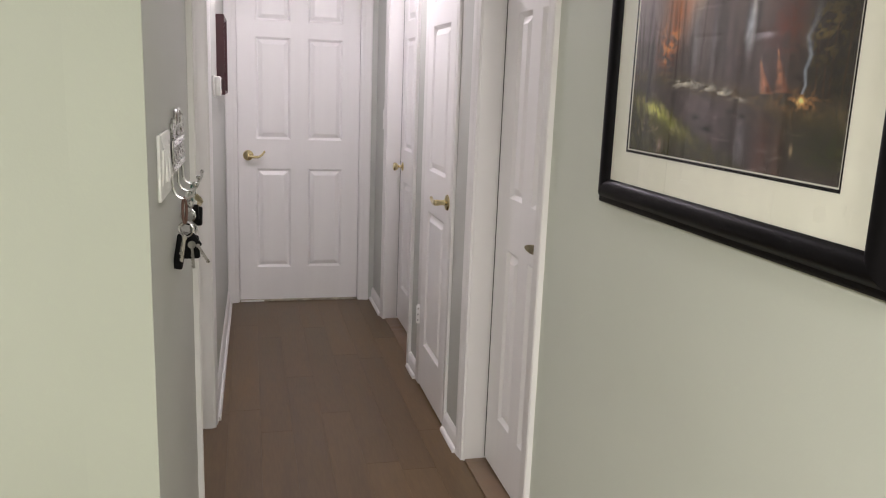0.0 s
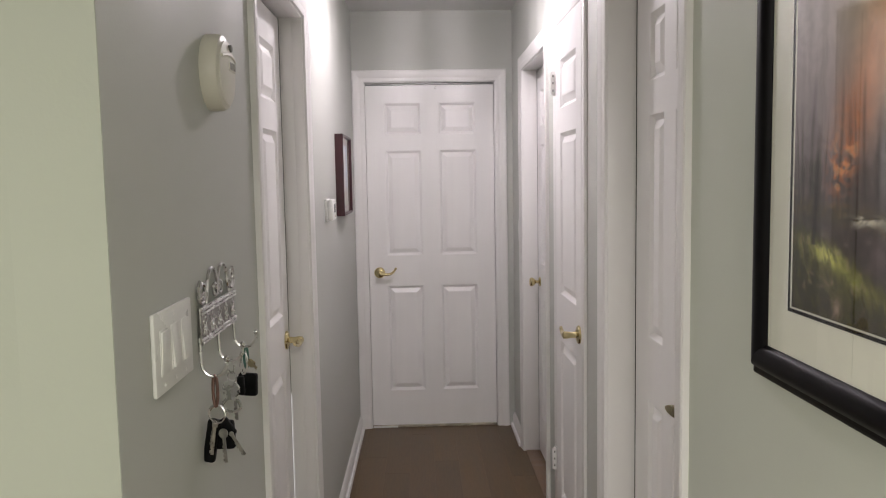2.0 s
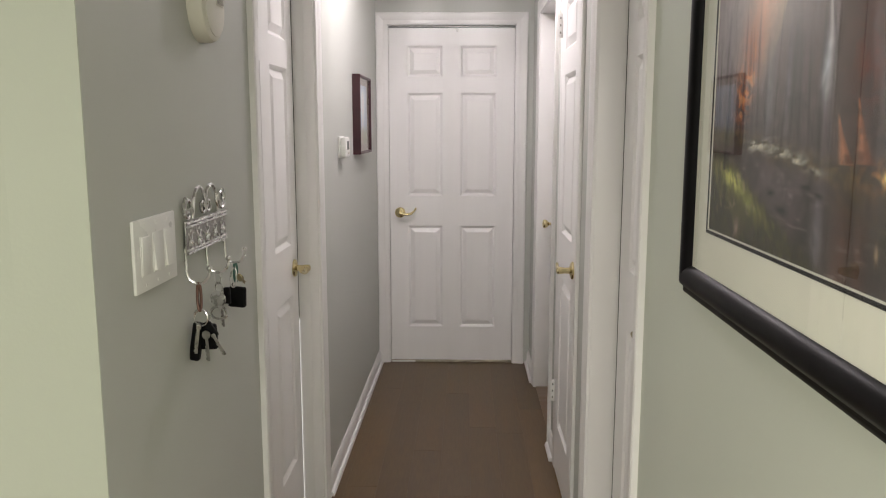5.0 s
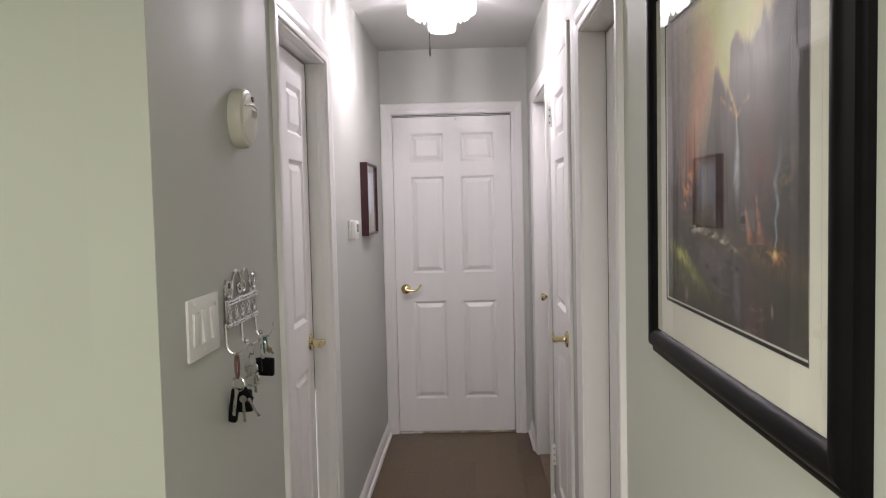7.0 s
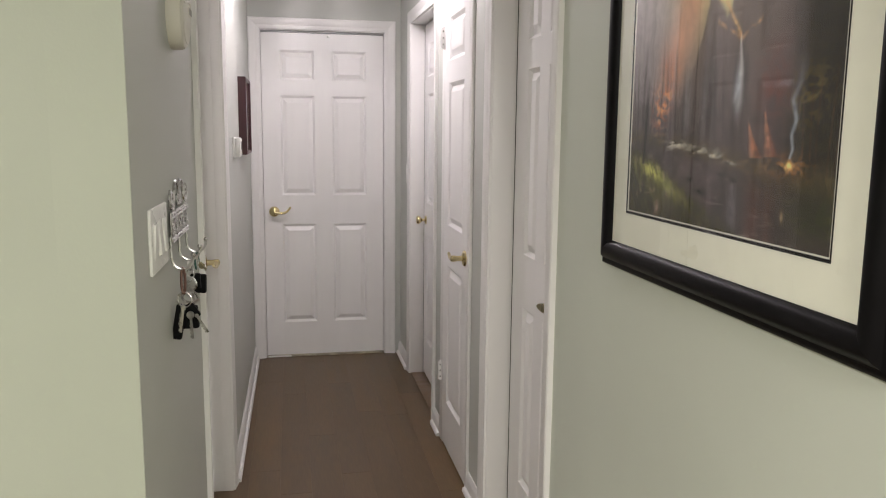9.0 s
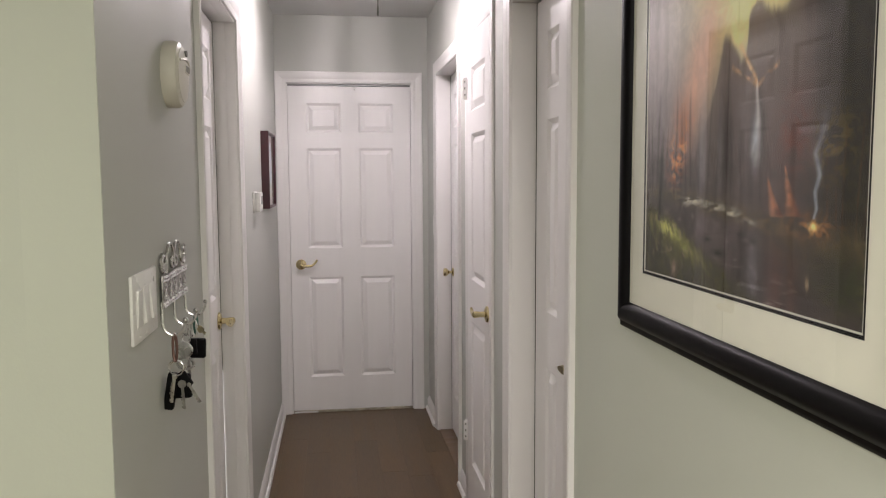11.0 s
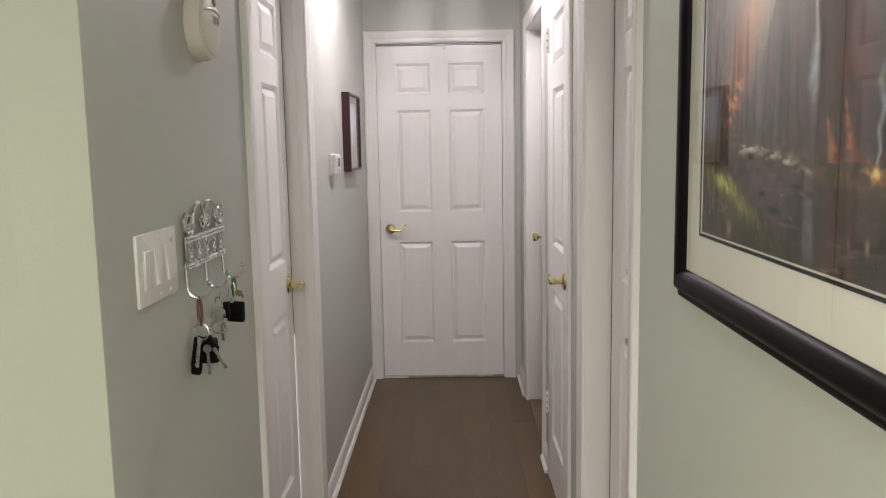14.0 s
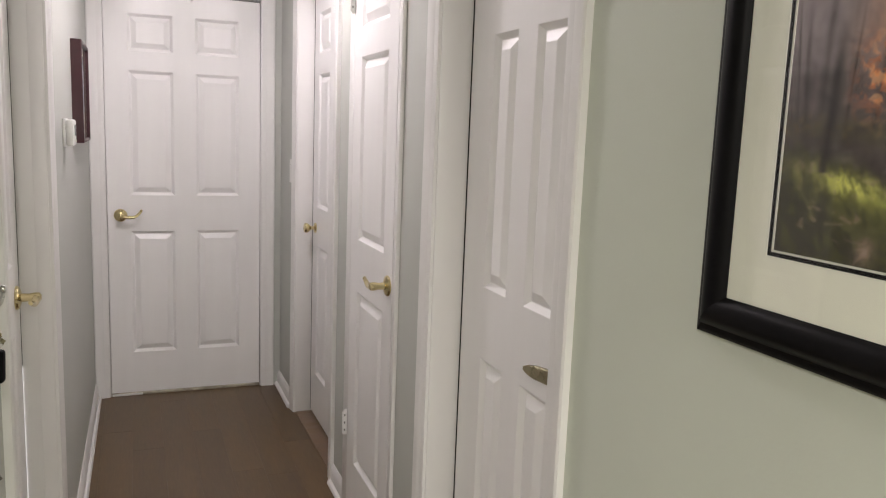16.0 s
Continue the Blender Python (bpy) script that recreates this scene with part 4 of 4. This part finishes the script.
part("backing", cube(0.01, SW - 0.01, -0.012, -0.001, 0.01, SH - 0.01), PLASTIC_D, sp)
shared("print", painted_sheet(SW - 0.09, SH - 0.08, 70, 70, misty_scene), sp, pose(0.045, -0.021, 0.040))
glass_pane(sp, 0.0132, SW - 0.0132, -0.028, 0.0132, SH - 0.0132)

# ---- key rack ----
KY0, KY1 = 1.817, 2.067
kw = KY1 - KY0
kr = thing("key_rack", on_left(KY0, 0), "silver metal key rack with scrolls and three hooks", "key rack")
part("plate", cube(0, kw, -0.0075, -0.0045, 1.203, 1.268, bevel=0.001), KEYMETAL, kr, "embossed silver plate")
for z in (1.2045, 1.2105, 1.257, 1.264):
    part("rib", tube([(0.001, -0.0085, z), (kw - 0.001, -0.0085, z)], 0.0030, 8), STEEL, kr)
fl_me = bmesh.new()
for k in range(5):
    a = 2 * math.pi * k / 5
    ball((0.0075 * math.cos(a), -0.008, 0.0075 * math.sin(a)), 0.0055, fl_me, 8, (1, 0.5, 1))
ball((0, -0.0095, 0), 0.004, fl_me, 8)
flower = mesh_of("flower_boss", fl_me, STEEL, 40)
dot = mesh_of("stud", ball((0, -0.008, 0), 0.0032, None, 8, (1, 0.6, 1)), STEEL, 40)
for k in range(5):
    x = kw * (k + 0.5) / 5
    shared("flower_boss", flower, kr, pose(x, 0, 1.2255))
    for side in (-1, 1):
        curl = [(x + side * (0.003 + 0.0085 * math.sin(2.6 * q / 9)), -0.0078, 1.2335 + 0.0085 * q / 9 + 0.0045 * math.sin(3.1 * q / 9)) for q in range(10)]
        part("leaf_curl", tube(curl, lambda f: 0.0016 - 0.0006 * f, 6), STEEL, kr)
    shared("stud", dot, kr, pose(x, 0, 1.2485))
    if k < 4:
        shared("stud", dot, kr, pose(x + kw / 10, 0, 1.2165))


def scroll(cx, cz, r0, r1, a0, turns, steps=36):
    return [(cx + (r0 + (r1 - r0) * k / steps) * math.cos(a0 + turns * 2 * math.pi * k / steps), -0.006, cz + (r0 + (r1 - r0) * k / steps) * math.sin(a0 + turns * 2 * math.pi * k / steps)) for k in range(steps + 1)]


ROD = 0.0033
for s in (1, -1):
    ox = 0 if s == 1 else kw

    def flip(points):
        return [(ox + s * p[0], p[1], p[2]) for p in points]

    # small end scroll, then the tall arch that curls in at the middle
    part("scroll", tube(flip(scroll(0.021, 1.2935, 0.008, 0.0235, math.pi * 1.9, -1.62)), ROD, 8), STEEL, kr)
    arch = [(0.044 + 0.012 * (1 - math.cos(k / 6 * math.pi / 2)), -0.006, 1.270 + 0.022 * k / 6) for k in range(6)]
    arch += [(0.088 - 0.034 * math.cos(math.pi * k / 14), -0.006, 1.294 + 0.036 * math.sin(math.pi * k / 14)) for k in range(15)]
    arch += scroll(0.107, 1.289, 0.0155, 0.006, 0.25, -1.15, 26)[1:]
    part("scroll", tube(flip(arch), ROD, 8), STEEL, kr)


def hook_points(x):
    pts = [(x, -0.0035, 1.215), (x, -0.0035, 1.19), (x, -0.0042, 1.176)]
    pts += [(x, -0.0265 + 0.0225 * math.cos(a), 1.170 - 0.024 * math.sin(a)) for a in (math.pi * k / 14 for k in range(15))]
    pts += [(x, -0.0492, 1.173)]
    return pts


HOOKS = (0.003, kw / 2, kw - 0.003)
for x in HOOKS:
    h = part("hook", tube(hook_points(x), 0.0029, 8), STEEL, kr)
    part("ball_tip", ball((x, -0.0494, 1.177), 0.0058), STEEL, h)


# ---- keys ----
def loop_points(c, r, axis_turn, n=28, squash=1.0):
    m = Matrix.Translation(c) @ axis_turn
    return [m @ Vector((r * squash * math.cos(2 * math.pi * k / n), 0, r * math.sin(2 * math.pi * k / n))) for k in range(n)]


def key_blade(length, head, turn_m, style=0):
    """A key hanging from its head: round bow, blade with cuts."""
    bm = bmesh.new()
    if style == 0:
        lathe([(head * 0.35, -0.0011), (head, -0.0011), (head, 0.0011), (head * 0.35, 0.0011)], 20, turn_m @ pose(0, 0, -head, 90), bm)
    else:
        v = bmesh.ops.create_cube(bm, size=1, matrix=turn_m @ Matrix.LocRotScale((0, 0, -head), None, (head * 1.7, 0.006, head * 2)))["verts"]
        bmesh.ops.bevel(bm, geom=list({e for q in v for e in q.link_edges}), offset=0.002, segments=2, affect="EDGES")
    bmesh.ops.create_cube(bm, size=1, matrix=turn_m @ Matrix.LocRotScale((0, 0, -2 * head - length / 2 + 0.002), None, (0.0052, 0.0022, length)))
    for k in range(4):
        bmesh.ops.create_cube(bm, size=1, matrix=turn_m @ Matrix.LocRotScale((0.0030 + 0.0006 * (k % 2), 0, -2 * head - length * (0.35 + 0.17 * k)), None, (0.0024, 0.0020, length * 0.10)))
    return bm


def fob(w, h, t, m):
    bm = bmesh.new()
    v = bmesh.ops.create_cube(bm, size=1, matrix=m @ Matrix.LocRotScale((0, 0, -h / 2), None, (w, t, h)))["verts"]
    bmesh.ops.bevel(bm, geom=list({e for q in v for e in q.link_edges}), offset=min(w, h, t) * 0.42, segments=3, affect="EDGES", profile=0.6)
    return bm


# bunch on the first hook: red clip, split rings, keys and black fobs
k1 = thing("key_bunch", on_left(KY0 + HOOKS[0], 0, 0.0265), "bunch of keys with black fobs on a red clip", "keys", "keys on the rack")
part("carabiner", tube(loop_points((0, 0, 1.1195), 0.0280, pose(0, 0, 0, 0, 0, 78), squash=0.15), 0.0030, 8, closed=True), COPPER, k1, "dull red metal clip")
part("split_ring", tube(loop_points((0.0, -0.001, 1.078), 0.0165, pose(0, 0, 0, 0, 0, 72)), 0.0015, 6, closed=True), STEEL, k1)
part("split_ring", tube(loop_points((0.003, -0.003, 1.077), 0.0155, pose(0, 0, 0, 0, 0, 95)), 0.0012, 6, closed=True), STEEL, k1)
part("car_fob", fob(0.022, 0.080, 0.015, pose(0.010, 0.006, 1.066, 0, -10, 85)), BLACK, k1, "long black key fob")
part("car_fob", fob(0.038, 0.052, 0.015, pose(0.014, -0.008, 1.062, 0, 3, 82)), BLACK, k1, "black key fob")
part("car_fob", fob(0.018, 0.036, 0.010, pose(0.004, -0.008, 1.068, 0, 33, 88)), BLACK, k1, "black key head")
part("key", key_blade(0.040, 0.0050, pose(-0.004, 0.002, 1.068, 0, -10, 70), 1), KEYMETAL, k1, "steel key")
part("key", key_blade(0.050, 0.0055, pose(-0.009, 0.000, 1.066, 0, -8, 95), 1), KEYMETAL, k1, "steel key")
part("key", key_blade(0.046, 0.0085, pose(-0.010, -0.013, 1.054, 0, 4, 80), 0), KEYMETAL, k1, "steel key with a round head")
part("key", key_blade(0.042, 0.0042, pose(-0.004, -0.024, 1.046, 0, 31, 86), 0), KEYMETAL, k1, "thin steel key")

# bottle opener with a key on the middle hook
k2 = thing("bottle_opener", on_left(KY0 + HOOKS[1], 0, 0.0255), "steel bottle opener key ring with one key", "keys", "keys on the rack")
part("link", tube(loop_points((0, 0, 1.134), 0.0130, pose(0, 0, 0, 0, 0, 80), squash=0.45), 0.0014, 6, closed=True), STEEL, k2)
part("ring", tube(loop_points((0, -0.001, 1.114), 0.0105, pose(0, 0, 0, 0, 0, 60)), 0.0014, 6, closed=True), STEEL, k2)
tm = pose(0, 0.002, 0, 0, 0, 78)
part("disc", lathe([(0.0165, -0.0015), (0.018, -0.0008), (0.018, 0.0008), (0.0165, 0.0015)], 28, tm @ pose(0, 0, 1.089, 90)), STEEL, k2)
part("disc_face", lathe([(0.014, 0.0014), (0.014, 0.0020), (0.002, 0.0021)], 24, tm @ pose(0, 0, 1.089, 90)), PLASTIC, k2, "pale round inlay")
op = [tm @ Vector((0.0185 * math.sin(a) * (1 - 0.16 * math.cos(a)), 0, 1.059 + 0.0135 * math.cos(a))) for a in (2 * math.pi * k / 26 for k in range(26))]
part("opener_loop", tube(op, 0.0042, 8, closed=True, flat=0.6), STEEL, k2)
part("key", key_blade(0.050, 0.011, pose(0.010, -0.002, 1.096, 0, 3, 70), 0), KEYMETAL, k2, "steel key")
part("car_fob", fob(0.014, 0.036, 0.010, pose(0.012, -0.014, 1.112, 0, 2, 80)), BLACK, k2, "small black tag")

# black fob with a green clip on the last hook
k3 = thing("car_key", on_left(KY0 + HOOKS[2], 0, 0.0265), "square black car fob on a green clip", "keys", "keys on the rack")
part("clip", tube(loop_points((0.0, 0.0, 1.124), 0.0225, pose(0, 0, 0, 0, 0, 75), squash=0.20), 0.0026, 8, closed=True), GREENCLIP, k3, "green snap clip")
part("clip", tube(loop_points((-0.004, 0.004, 1.112), 0.0225, pose(0, 0, 0, 0, -6, 80), squash=0.34), 0.0019, 8, closed=True), STEEL, k3)
part("key", key_blade(0.010, 0.0085, pose(-0.004, -0.004, 1.118, 0, 50, 85), 1), BRASS_OLD, k3, "dull brass key")
part("fob", fob(0.040, 0.048, 0.015, pose(0.004, -0.002, 1.090, 0, -2, 80)), BLACK, k3, "square black fob")
part("strap", tube([(0.002, 0.010, 1.098), (0.002, 0.016, 1.07), (0.002, 0.018, 1.045)], 0.0022, 6), BLACK, k3)

# ---- floor planks, last ----
fl = part("floor", cube(-3.3, 1.85, -2.7, 6.3, -0.12, -0.012), UNDER, smooth=0)
tagged(fl, "taupe brown wooden plank floor", "floor", kind="structure")
PW, PL = 0.127, 1.22


def plank_mesh(length):
    bm = bmesh.new()
    g = 0.0006
    top = [bm.verts.new(v) for v in ((g, g, 0), (PW - g, g, 0), (PW - g, length - g, 0), (g, length - g, 0))]
    rim = [bm.verts.new(v) for v in ((0, 0, -g), (PW, 0, -g), (PW, length, -g), (0, length, -g))]
    low = [bm.verts.new(v) for v in ((0, 0, -0.0118), (PW, 0, -0.0118), (PW, length, -0.0118), (0, length, -0.0118))]
    bm.faces.new(top)
    for a, b in ((rim, top), (low, rim)):
        for k in range(4):
            bm.faces.new((a[k], a[(k + 1) % 4], b[(k + 1) % 4], b[k]))
    bm.faces.new(low[::-1])
    return mesh_of("plank", bm, WOOD, 0)


full_plank = plank_mesh(PL)
rng = random.Random(7)
x = -3.2
while x < 1.70:
    y = -2.62 - rng.random() * PL
    first = 1.9 if x > WR + 0.15 else -2.62
    last = YC + 0.08 if x + PW < WL - 0.12 else 6.2
    while y < last:
        a, b = max(y, first), min(y + PL, last)
        if b - a > PL - 0.001:
            shared("plank", full_plank, fl, pose(x, y, 0))
        elif b - a > 0.02:
            shared("plank", plank_mesh(b - a), fl, pose(x, a, 0))
        y += PL
    x += PW
